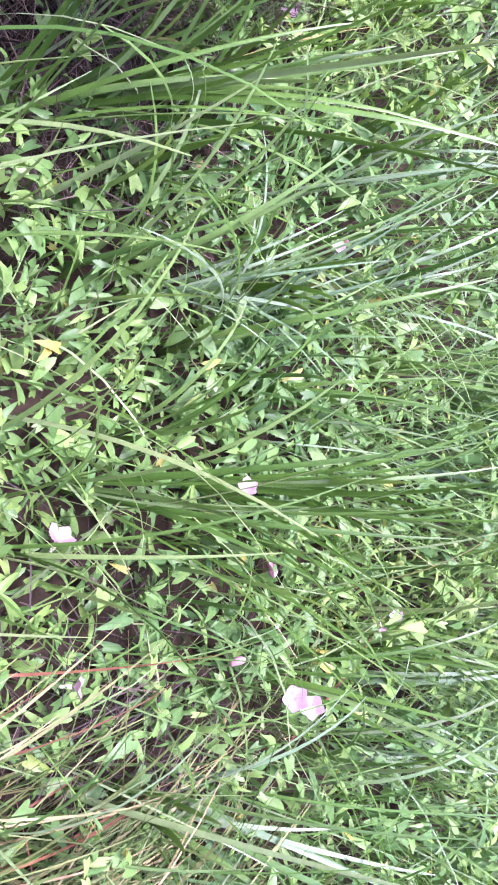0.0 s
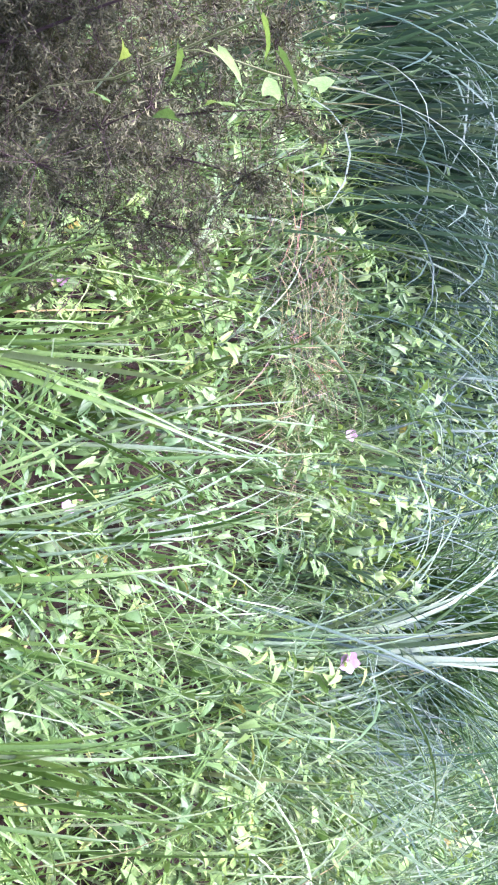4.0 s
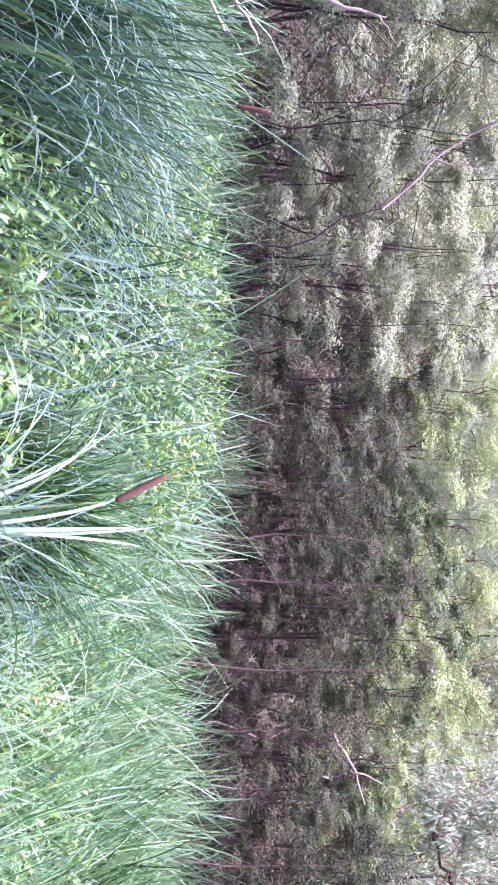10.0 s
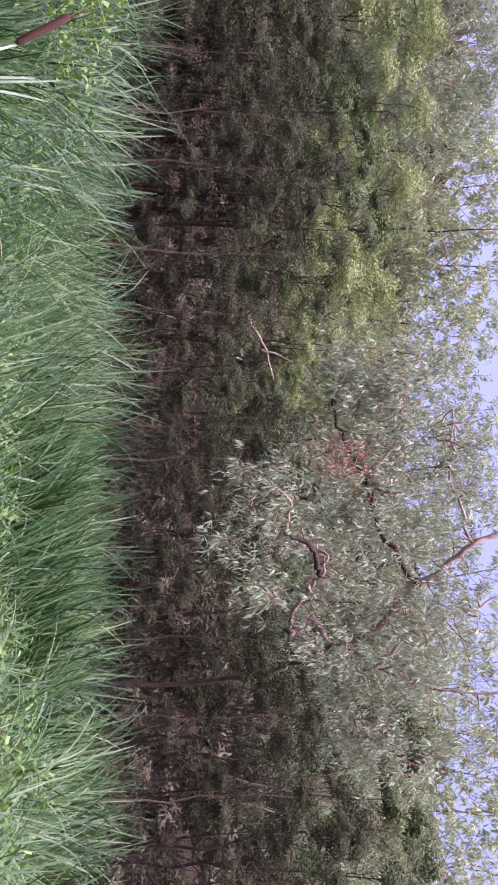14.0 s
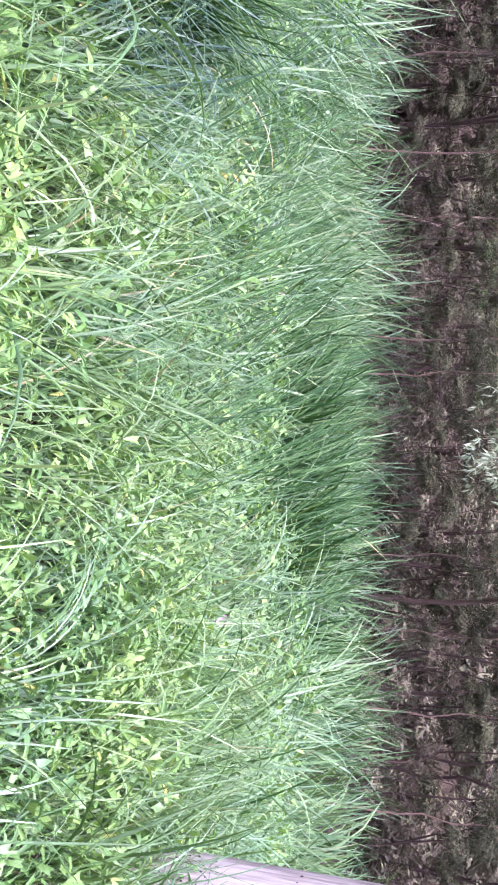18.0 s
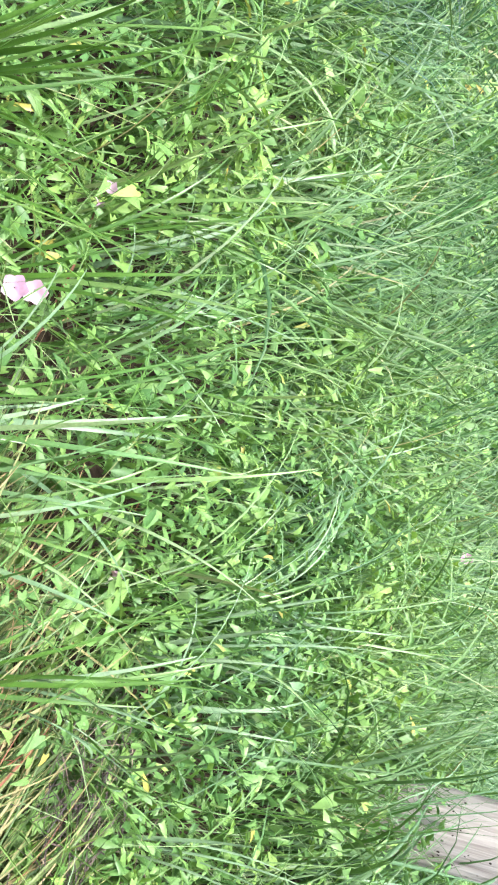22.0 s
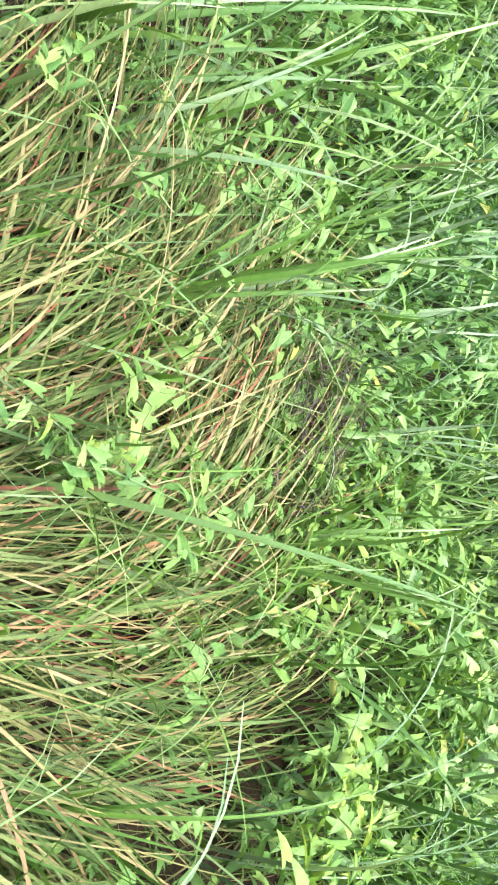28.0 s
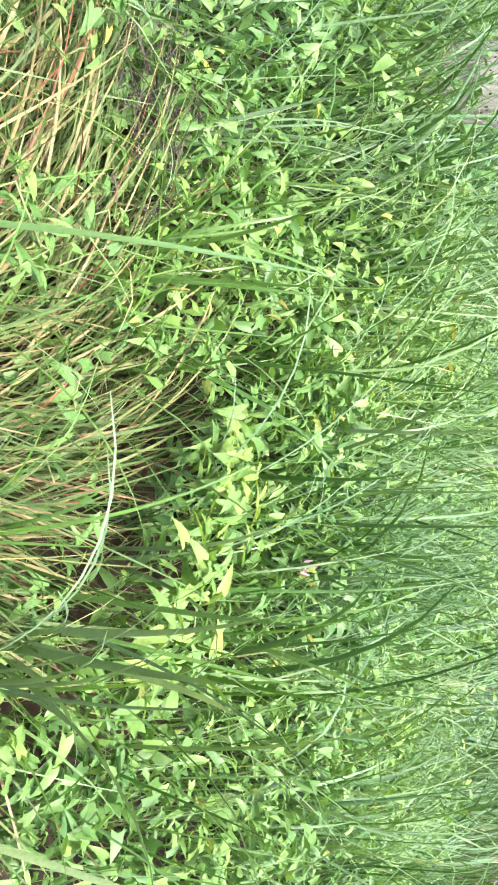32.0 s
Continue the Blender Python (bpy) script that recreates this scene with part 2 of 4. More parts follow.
M_PALE = rough_stuff("pale_gum_bark", [(0.2, (0.16, 0.11, 0.08)), (0.5, (0.3, 0.22, 0.175)), (0.85, (0.45, 0.37, 0.31))], 2, 18, 0.85, 0.01, (1, 1, 0.3))
M_SLIMBARK = rough_stuff("brown_slim_bark", [(0.2, (0.08, 0.052, 0.038)), (0.5, (0.18, 0.125, 0.09)), (0.85, (0.32, 0.245, 0.19))], 3, 25, 0.95, 0.01, (1, 1, 0.25))
M_DEAD = rough_stuff("bleached_dead_wood", [(0.2, (0.16, 0.115, 0.085)), (0.5, (0.33, 0.26, 0.2)), (0.85, (0.5, 0.42, 0.35))], 4, 40, 0.9, 0.01, (1, 1, 0.3))
M_POST = rough_stuff("weathered_post_wood", [(0.2, (0.06, 0.045, 0.038)), (0.4, (0.21, 0.185, 0.165)), (0.55, (0.35, 0.325, 0.29)), (0.85, (0.5, 0.475, 0.43))], 14, 75, 0.9, 0.02, (1, 1, 0.05))
M_HOLE = rough_stuff("dark_borer_hole", [(0.0, (0.02, 0.015, 0.012)), (1.0, (0.05, 0.04, 0.03))], 40, 300, 1.0, 0.001)
M_SOIL = rough_stuff("damp_soil", [(0.25, (0.008, 0.0055, 0.003)), (0.5, (0.019, 0.013, 0.007)), (0.8, (0.04, 0.028, 0.016))], 1.5, 30, 0.95, 0.03)


# ---- mesh helpers ----
def sheet(name, V, F, mat, smooth=True):
    """A mesh from arrays of points and of quads (or triangles)."""
    V, F = np.asarray(V, np.float32).reshape(-1, 3), np.asarray(F, np.int32)
    me = bpy.data.meshes.new(name)
    k = F.shape[1]
    me.vertices.add(len(V))
    me.vertices.foreach_set("co", V.ravel())
    me.loops.add(F.size)
    me.loops.foreach_set("vertex_index", F.ravel())
    me.polygons.add(len(F))
    me.polygons.foreach_set("loop_start", np.arange(0, F.size, k, dtype=np.int32))
    me.polygons.foreach_set("use_smooth", np.full(len(F), smooth))
    me.update(calc_edges=True)
    me.materials.append(mat)
    return me


def part(name, me, parent, label=""):
    ob = new(name, me)
    ob.parent = parent
    return tagged(ob, label)


def thing(name, at, label, category, group=""):
    ob = new(name)
    ob.empty_display_size = 0.05
    ob.matrix_basis = at if isinstance(at, Matrix) else Matrix.Translation(at)
    return tagged(ob, label, category, group)


def merge(pieces):
    V, F, o = [], [], 0
    for v, f in pieces:
        V.append(np.asarray(v).reshape(-1, 3))
        F.append(np.asarray(f) + o)
        o += len(V[-1])
    return np.concatenate(V), np.concatenate(F)


rng = np.random.RandomState(7)


def uni(a, b, n):
    return rng.uniform(a, b, n)


def blades(base, head, length, width, lean, droop, segs=5, twist=0.5, power=1.6, fold=True):
    """Arching blades: base (n, 3), head the way they lean, lean and droop the angles from upright at foot and tip."""
    n = len(base)
    head, length, width, lean, droop = [np.broadcast_to(np.asarray(a, float), (n,)) for a in (head, length, width, lean, droop)]
    s = np.linspace(0, 1, segs + 1)
    th = lean[:, None] + (droop - lean)[:, None] * s[None] ** power
    mid = (th[:, 1:] + th[:, :-1]) / 2
    step = (length / segs)[:, None]
    hor = np.concatenate([np.zeros((n, 1)), np.cumsum(np.sin(mid) * step, 1)], 1)
    ver = np.concatenate([np.zeros((n, 1)), np.cumsum(np.cos(mid) * step, 1)], 1)
    ch, sh = np.cos(head)[:, None], np.sin(head)[:, None]
    c = base[:, None, :] + np.stack([hor * ch, hor * sh, ver], -1)
    tw = uni(-1, 1, n)[:, None] * twist + uni(-1, 1, n)[:, None] * twist * 1.5 * s[None]
    side = np.stack([-sh + 0 * th, ch + 0 * th, 0 * th], -1)
    nor = np.stack([np.cos(th) * ch, np.cos(th) * sh, -np.sin(th)], -1)
    w = side * np.cos(tw)[..., None] + nor * np.sin(tw)[..., None]
    u = nor * np.cos(tw)[..., None] - side * np.sin(tw)[..., None]
    prof = np.where(s < 0.12, 0.55 + s * 3.7, 1.0) * np.clip(1.02 - s, 0, 1) ** 0.55
    half = (width / 2)[:, None, None] * prof[None, :, None]
    if fold:
        V = np.stack([c - w * half + u * half * 0.5, c, c + w * half + u * half * 0.5], 2)
        k = 3
    else:
        V = np.stack([c - w * half, c + w * half], 2)
        k = 2
    idx = np.arange(n)[:, None, None] * (segs + 1) * k + np.arange(segs)[None, :, None] * k + np.arange(k - 1)[None, None]
    F = np.stack([idx, idx + 1, idx + k + 1, idx + k], -1).reshape(-1, 4)
    return V.reshape(-1, 3), F


# arrow-shaped leaf: midrib, edge and rear lobes, one unit long
LEAF_V = np.array([(0, 0, 0), (0, 0.32, 0.02), (0, 0.68, 0.0), (0, 1.0, -0.1), (0.12, -0.13, 0.03), (0.25, -0.19, 0.0), (0.3, 0.02, 0.05), (0.24, 0.32, 0.06), (0.15, 0.66, 0.03),
                   (-0.12, -0.13, 0.03), (-0.25, -0.19, 0.0), (-0.3, 0.02, 0.05), (-0.24, 0.32, 0.06), (-0.15, 0.66, 0.03)], float)
LEAF_F = np.array([(0, 4, 5, 6), (0, 6, 7, 1), (1, 7, 8, 2), (2, 8, 3, 3), (0, 11, 10, 9), (0, 1, 12, 11), (1, 2, 13, 12), (2, 3, 13, 13)])
LEAF_T = np.array([f for q in LEAF_F for f in ((q[0], q[1], q[2]), (q[0], q[2], q[3])) if len(set(f)) == 3])


def turns(head, tilt, roll):
    """Rotations: tip towards head, dipped by tilt, rolled about the midrib."""
    ch, sh, ct, st, cr, sr = np.cos(head), np.sin(head), np.cos(tilt), np.sin(tilt), np.cos(roll), np.sin(roll)
    y = np.stack([ch * ct, sh * ct, -st], -1)
    x0 = np.stack([sh, -ch, 0 * ch], -1)
    z0 = np.cross(x0, y)
    x = x0 * cr[:, None] + z0 * sr[:, None]
    return np.stack([x, y, np.cross(x, y)], -1)


def scatter(tmpl_v, tmpl_f, at, R, size):
    V = np.einsum("nij,nkj->nki", R, size[:, None, None] * tmpl_v[None]) + at[:, None]
    F = tmpl_f[None] + (np.arange(len(at)) * len(tmpl_v))[:, None, None]
    return V.reshape(-1, 3), F.reshape(-1, tmpl_f.shape[1])


# the same leaf with fewer points, for those further off
FAR_V = np.array([(0, 0, 0.0), (0, 0.5, 0.01), (0, 1.0, -0.07), (0.3, -0.12, 0.03), (0.24, 0.45, 0.07), (-0.3, -0.12, 0.03), (-0.24, 0.45, 0.07)], float)
FAR_T = np.array([(0, 3, 4), (0, 4, 1), (1, 4, 2), (0, 6, 5), (0, 1, 6), (1, 2, 6)])


def leaves(at, size, tilt=0.35, spread=0.5, plain=False):
    """Leaves of four outlines, from narrow and folded to broad and flat."""
    pieces = []
    for k, (wide, fold, curl) in enumerate(((0.5, 1.8, 0.0), (0.66, 1.2, 0.12), (0.8, 2.2, -0.1), (0.95, 0.8, 0.2))):
        p, q = at[k::4], size[k::4]
        v = (FAR_V if plain else LEAF_V) * (wide, 1.05, fold)
        v[:, 2] -= curl * v[:, 1] ** 2
        n = len(p)
        pieces.append(scatter(v, FAR_T if plain else LEAF_T, p, turns(uni(0, 6.283, n), rng.normal(tilt, spread, n), rng.normal(0, spread, n)), q))
    return merge(pieces)


def tube(points, radii, sides=6):
    """A tapering tube through points."""
    P, n = np.asarray(points, float), len(points)
    d = np.gradient(P, axis=0)
    d /= np.linalg.norm(d, axis=1)[:, None] + 1e-9
    a = np.cross(d, (0.31, 0.22, 0.1) if abs(d[0, 2]) > 0.5 else (0.05, 0.1, 1.0))
    a /= np.linalg.norm(a, axis=1)[:, None] + 1e-9
    b = np.cross(d, a)
    t = np.arange(sides) * 2 * np.pi / sides
    ring = a[:, None] * np.cos(t)[None, :, None] + b[:, None] * np.sin(t)[None, :, None]
    V = (P[:, None] + ring * np.asarray(radii, float)[:, None, None]).reshape(-1, 3)
    i, j = np.meshgrid(np.arange(n - 1), np.arange(sides), indexing="ij")
    k = (j + 1) % sides
    F = np.stack([i * sides + j, i * sides + k, (i + 1) * sides + k, (i + 1) * sides + j], -1).reshape(-1, 4)
    return V, F


def wander(start, end, n, amount):
    """A crooked line from start to end."""
    s = np.linspace(0, 1, n)[:, None]
    p = np.asarray(start, float) * (1 - s) + np.asarray(end, float) * s
    j = rng.normal(0, amount, (n, 3)).cumsum(0)
    return p + (j - s * j[-1]) * np.sin(s * np.pi) ** 0.5


# ---- ground ----
def smooth(a, b, x):
    t = np.clip((np.asarray(x, float) - a) / (b - a), 0, 1)
    return t * t * (3 - 2 * t)


def height(x, y):
    """The soil: flat marsh, with a low bank towards +x, -y and rough hummocks."""
    x, y = np.asarray(x, float), np.asarray(y, float)
    near = 1 - smooth(5, 9, np.hypot(x, y))
    h = 0.40 * smooth(-1.0, 3.0, x - 0.8 * y) * near
    h += 0.03 * np.sin(3.1 * x + 1.3 * np.sin(2.3 * y)) * np.cos(2.7 * y + 0.5)
    return h + 0.35 * smooth(11, 16, np.hypot(x, y)) + 7.0 * smooth(24, 60, np.hypot(x, y))


rad = np.concatenate([np.linspace(0.01, 4.0, 41), np.geomspace(4.2, 900.0, 60)])
ang = np.linspace(0, 2 * np.pi, 145)[:-1]
gx, gy = rad[:, None] * np.cos(ang)[None], rad[:, None] * np.sin(ang)[None]
gv = np.stack([gx, gy, height(gx, gy)], -1).reshape(-1, 3)
gi, gj = np.meshgrid(np.arange(len(rad) - 1), np.arange(len(ang)), indexing="ij")
gk = (gj + 1) % len(ang)
gf = np.stack([gi * len(ang) + gj, gi * len(ang) + gk, (gi + 1) * len(ang) + gk, (gi + 1) * len(ang) + gj], -1).reshape(-1, 4)
ground = new("ground", sheet("ground", gv, gf, M_SOIL))
tagged(ground, "dark damp marsh soil with leaf litter", "ground", "", "structure")


def spread_polar(n, r0, r1, a0, a1, even=1.0):
    """Places between two distances and two bearings (degrees from +y towards +x)."""
    r = np.sqrt(uni(0, 1, n) ** even * (r1 * r1 - r0 * r0) + r0 * r0)
    a = np.radians(uni(a0, a1, n))
    return r * np.sin(a), r * np.cos(a), r, np.degrees(a)


def layer(x, y):
    """How deep the low growth is over the soil."""
    r = np.hypot(x, y)
    return 0.14 + 0.30 * smooth(1.2, 3.0, r) * (1 - 0.25 * smooth(0.5, 2.5, x - 0.8 * y))


def patch(x, y):
    """A soft random field from 0 to 1, for clumping."""
    return 0.5 + 0.25 * (np.sin(2.1 * x + 1.7 * np.sin(1.3 * y)) + np.sin(2.6 * y + 1.1 * np.sin(1.9 * x + 1.0)))


def straw(x, y):
    """Where the flattened dry grass lies: 1 inside."""
    r, a = np.hypot(x, y), np.degrees(np.arctan2(x, y))
    edge = 1.45 + 0.3 * smooth(60, 88, a) - 0.55 * smooth(92, 118, a) + 0.07 * np.sin(0.35 * a)
    return smooth(48, 64, a) * (1 - smooth(edge, edge + 0.2, r))


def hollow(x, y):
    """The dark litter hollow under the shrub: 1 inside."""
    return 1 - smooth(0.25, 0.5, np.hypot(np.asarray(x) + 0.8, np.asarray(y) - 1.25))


def ditch(x, y):
    """A shaded gap between the dry grass and the leaves behind it: 1 inside."""
    s = np.clip((0.12 - np.asarray(y)) / 0.75, 0, 1)
    return (1 - smooth(0.08, 0.17, np.abs(np.asarray(x) - (2.1 - 0.42 * s)))) * (1 - smooth(0.1, 0.22, np.asarray(y))) * smooth(-0.6, -0.4, y)


# ---- woods behind the marsh ----
def unit(v):
    return v / (np.linalg.norm(v, axis=-1, keepdims=True) + 1e-9)


def slips(at, along, face, length, slim, kite=True, flat=False):
    """Small leaves: along is the way of the tip, face the side turned out; flat: the face is kept, the way gives in."""
    y, z = unit(along), unit(face)
    if flat:
        y = unit(y - z * (y * z).sum(1)[:, None])
    else:
        z = unit(z - y * (z * y).sum(1)[:, None])
    R = np.stack([np.cross(y, z), y, z], -1)
    if kite:
        return scatter(np.array([(0, 0, 0), (0.5 * slim, 0.42, 0.05), (0, 1, -0.05), (-0.5 * slim, 0.42, 0.05)]), np.array([(0, 1, 2, 3)]), at, R, length)
    return scatter(np.array([(-0.5 * slim, 0, 0), (0.5 * slim, 0.1, 0.02), (0, 1.0, -0.03)]), np.array([(0, 1, 2)]), at, R, length)


def ball(n):
    return unit(rng.normal(0, 1, (n, 3)))


def plumes(centres, sizes, subs, per, length, slim, rise=0.1):
    """Feathery tufts: every centre carries smaller tufts, thick with fine sprays on their upper side."""
    k = len(centres)
    own = np.repeat(np.arange(k), subs)
    d = ball(k * subs) * (1, 1, 0.8)
    d[:, 2] = np.where(rng.uniform(0, 1, len(d)) < 0.8, np.abs(d[:, 2]), d[:, 2])
    c = centres[own] + d * (sizes[own] * uni(0.35, 0.9, len(own)))[:, None]
    s = sizes[own] * uni(0.35, 0.65, len(own))
    own = np.repeat(np.arange(len(c)), per)
    q = ball(len(own))
    q[:, 2] = np.where(rng.uniform(0, 1, len(q)) < 0.8, np.abs(q[:, 2]), q[:, 2])
    at = c[own] + q * (s[own] * uni(0.3, 1.05, len(own)))[:, None] * (1, 1, 0.8)
    n = len(at)
    way = q * 0.4 + d[own] * 0.2 + rng.normal(0, 0.6, (n, 3)) + (0, 0, rise)
    return slips(at, way, q + d[own] * 0.8 + rng.normal(0, 0.28, (n, 3)) + (0, 0, 0.45), length * uni(0.6, 1.35, n), slim, False, True)


def rosettes(centres, spread, twigs, per, length, slim, droop=0.7):
    """Gum leaves: bunches of long leaves that hang from the ends of twigs."""
    own = np.repeat(np.arange(len(centres)), twigs)
    c = centres[own] + rng.normal(0, 1, (len(own), 3)) * spread
    own = np.repeat(np.arange(len(c)), per)
    q = ball(len(own))
    n = len(own)
    at = c[own] + q * (length * uni(0.1, 0.9, n))[:, None]
    return slips(at, q * 0.7 + rng.normal(0, 0.35, (n, 3)) - (0, 0, droop), ball(n) + q * 0.4 + (0, 0, 0.5), length * uni(0.65, 1.3, n), slim), c


def make_tree(name, label, category, tall, wide, low, leaf, bark, lobes, puff, subs, per, length, slim, style="plume", stems=1, thick=0.01, limb_bark=None, rise=0.1, twigs=40):
    """One tree at the origin: trunks, a limb to every tuft of the crown, twigs and leaves."""
    tree = thing(name, (0, 0, 0), label, category)
    lines = []
    for k in range(stems):
        off = rng.normal(0, 0.16 if stems > 1 else 0.0, 2)
        top = (off[0] * 4 + rng.normal(0, wide * 0.1), off[1] * 4 + rng.normal(0, wide * 0.1), tall * uni(0.78, 0.9, 1)[0])
        line = wander((off[0], off[1], -0.2), top, 11, tall * 0.012)
        V, F = tube(line, tall * thick / (1 + 0.3 * (stems - 1)) * np.linspace(1.1, 0.2, 11), 7)
        part("trunk", sheet("trunk", V, F, bark), tree)
        lines.append(line)
    mid_z, half = (low + tall) / 2, (tall - low) / 2
    g = (np.arange(lobes) + 0.5) / lobes
    up = 1 - 2 * g + rng.normal(0, 0.12, lobes)
    turn = np.arange(lobes) * 2.4 + rng.normal(0, 0.4, lobes)
    flat = np.sqrt(np.clip(1 - up ** 2, 0.03, 1)) * uni(0.45, 1.0, lobes)
    C = np.stack([flat * wide * np.cos(turn), flat * wide * np.sin(turn), mid_z + up * half * 0.9], -1)
    S = puff * uni(0.6, 1.25, lobes)
    tv = []
    for k in range(lobes):
        line = lines[k % stems]
        z0 = max(low * 0.6, C[k, 2] - uni(0.5, 1.1, 1)[0] * (0.3 + 0.75 * math.hypot(C[k, 0], C[k, 1])))
        p = np.array([np.interp(min(z0, line[-1, 2]), line[:, 2], line[:, i]) for i in range(3)])
        way = wander(p, C[k] + (0, 0, S[k] * 0.2), 7, np.linalg.norm(C[k] - p) * 0.05)
        part("limb", sheet("limb", *tube(way, tall * thick * 0.24 * np.linspace(1, 0.18, 7), 5), limb_bark or bark), tree)
        for j in range(max(2, twigs // lobes)):
            a = way[rng.randint(3, 7)]
            b = a + rng.normal(0, S[k] * 0.55, 3) + (0, 0, S[k] * 0.2)
            tv.append(tube([a, (a + b) / 2 + rng.normal(0, 0.04, 3), b], [0.011, 0.007, 0.003], 3))
    tagged(part("twig_tangle", sheet("twig_tangle", *merge(tv), limb_bark or M_TWIG), tree), kind="stuff")
    if style == "plume":
        V, F = plumes(C, S, subs, per, length, slim, rise)
    else:
        (V, F), ends = rosettes(np.repeat(C, 2, 0), puff * 0.55, subs, per, length, slim)
    tagged(part("crown", sheet("crown", V, F, leaf, False), tree), kind="stuff")
    return tree


def plant(tree, bearing, dist, scale, turn):
    a = radians(bearing)
    x, y = dist * math.sin(a), dist * math.cos(a)
    m = Matrix.Translation((x, y, float(height(x, y)))) @ Matrix.Rotation(radians(turn), 4, "Z") @ Matrix.Diagonal((scale, scale, scale, 1))
    return copy_thing(tree, m)


def spot(bearing, rise, dist):
    """A place seen from the path: degrees from +y towards +x, degrees above level, metres away."""
    a = radians(bearing)
    return np.array((dist * math.sin(a), dist * math.cos(a), 1.75 + dist * math.tan(radians(rise))))


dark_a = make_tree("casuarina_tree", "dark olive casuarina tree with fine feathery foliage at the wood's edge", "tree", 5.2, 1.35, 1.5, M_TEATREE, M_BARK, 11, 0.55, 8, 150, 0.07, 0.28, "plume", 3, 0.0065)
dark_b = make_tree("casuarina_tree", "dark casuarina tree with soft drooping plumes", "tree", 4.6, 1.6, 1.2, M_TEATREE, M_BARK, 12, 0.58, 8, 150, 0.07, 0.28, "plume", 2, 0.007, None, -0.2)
deep = make_tree("wattle_tree", "deep green wattle tree with dense leaves", "tree", 7.2, 1.9, 3.5, M_DEEP, M_BARK, 13, 0.66, 8, 100, 0.1, 0.32, "plume", 2, 0.007, None, 0.1)
pale = make_tree("casuarina_tree", "grey-olive casuarina tree with soft feathery plumes", "tree", 6.0, 1.7, 1.2, M_GREYOLIVE, M_BARK, 15, 0.6, 8, 165, 0.07, 0.28, "plume", 3, 0.006)
olive = make_tree("wattle_tree", "bright olive wattle tree with soft fine foliage", "tree", 7.3, 2.0, 3.7, M_OLIVE, M_BARK, 14, 0.66, 8, 110, 0.09, 0.3, "plume", 2, 0.009, None, 0.3)
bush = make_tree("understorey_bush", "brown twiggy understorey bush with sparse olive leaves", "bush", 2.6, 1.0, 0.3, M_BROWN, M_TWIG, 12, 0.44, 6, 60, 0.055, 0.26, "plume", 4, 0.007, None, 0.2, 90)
brush = make_tree("understorey_bush", "pale brown twiggy bush with dry leaves at the wood's edge", "bush", 2.3, 1.0, 0.2, M_DRYBUSH, M_SLIMBARK, 12, 0.4, 6, 40, 0.055, 0.26, "plume", 5, 0.005, None, 0.2, 110)
gum = make_tree("gum_tree", "tall gum tree with pale limbs and hanging grey-green leaves", "tree", 13.0, 3.3, 5.5, M_GUM, M_BARK, 22, 0.9, 8, 22, 0.19, 0.26, "gum", 1, 0.0065, M_PALE)
far_gum = make_tree("gum_tree", "tall gum tree with a green-olive crown deep in the wood", "tree", 13.5, 3.6, 4.5, M_GUMGREEN, M_BARK, 18, 1.05, 8, 22, 0.21, 0.3, "gum", 1, 0.0075, M_RUSTBARK)
slim = make_tree("slim_tree", "slim bare pale trunk with a thin high crown", "tree", 6.0, 0.8, 3.4, M_TEATREE, M_SLIMBARK, 7, 0.5, 7, 50, 0.14, 0.13, "plume", 1, 0.0042)
KINDS = (dark_a, dark_b, deep, pale, olive, bush, brush, gum, far_gum, slim)

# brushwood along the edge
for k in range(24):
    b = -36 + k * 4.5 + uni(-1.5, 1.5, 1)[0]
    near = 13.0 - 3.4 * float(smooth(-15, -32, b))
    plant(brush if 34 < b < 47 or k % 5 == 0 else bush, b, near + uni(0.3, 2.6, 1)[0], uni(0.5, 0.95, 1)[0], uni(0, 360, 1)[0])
# grey-olive casuarinas beyond the cattails
for b, d, s in ((-36, 12.0, 1.0), (-31, 13.0, 1.15), (-26, 12.4, 1.0), (-21.5, 13.4, 1.12), (-17, 12.8, 0.92), (-13, 14.2, 1.05), (-8.5, 13.6, 0.9), (-4.5, 14.6, 1.0), (-2.5, 17.5, 1.1), (-33, 16.5, 1.4), (-24, 17, 1.45), (-14, 17.5, 1.4), (-6, 17.5, 1.3)):
    plant(pale, b, d, s, b * 37)
for b, d, s in ((3.6, 12.4, 0.36), (2.2, 12.7, 0.3), (6.5, 13.0, 0.26), (-11, 12.6, 0.3)):
    plant(dark_b, b, d, s * 1.4, b * 11)
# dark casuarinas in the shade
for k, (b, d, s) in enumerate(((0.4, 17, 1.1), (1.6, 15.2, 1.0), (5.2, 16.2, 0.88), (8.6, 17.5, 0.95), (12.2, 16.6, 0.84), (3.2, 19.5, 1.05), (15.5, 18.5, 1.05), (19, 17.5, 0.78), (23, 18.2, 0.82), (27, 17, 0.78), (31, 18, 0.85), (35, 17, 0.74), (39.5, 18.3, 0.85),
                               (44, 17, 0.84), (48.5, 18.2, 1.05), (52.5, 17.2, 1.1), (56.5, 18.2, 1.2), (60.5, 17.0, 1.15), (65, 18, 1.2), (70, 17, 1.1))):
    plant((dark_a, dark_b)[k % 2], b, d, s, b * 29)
for b, d, s in ((13.5, 20.5, 0.92), (17, 20, 0.95), (21.5, 21, 0.85), (46, 21, 1.0), (53, 21, 1.15), (59, 21, 1.15), (66, 22, 1.2), (9.5, 21.5, 0.88), (40, 21.5, 0.8), (34, 21, 0.7), (28, 21.5, 0.7)):
    plant(deep, b, d, s, b * 17)
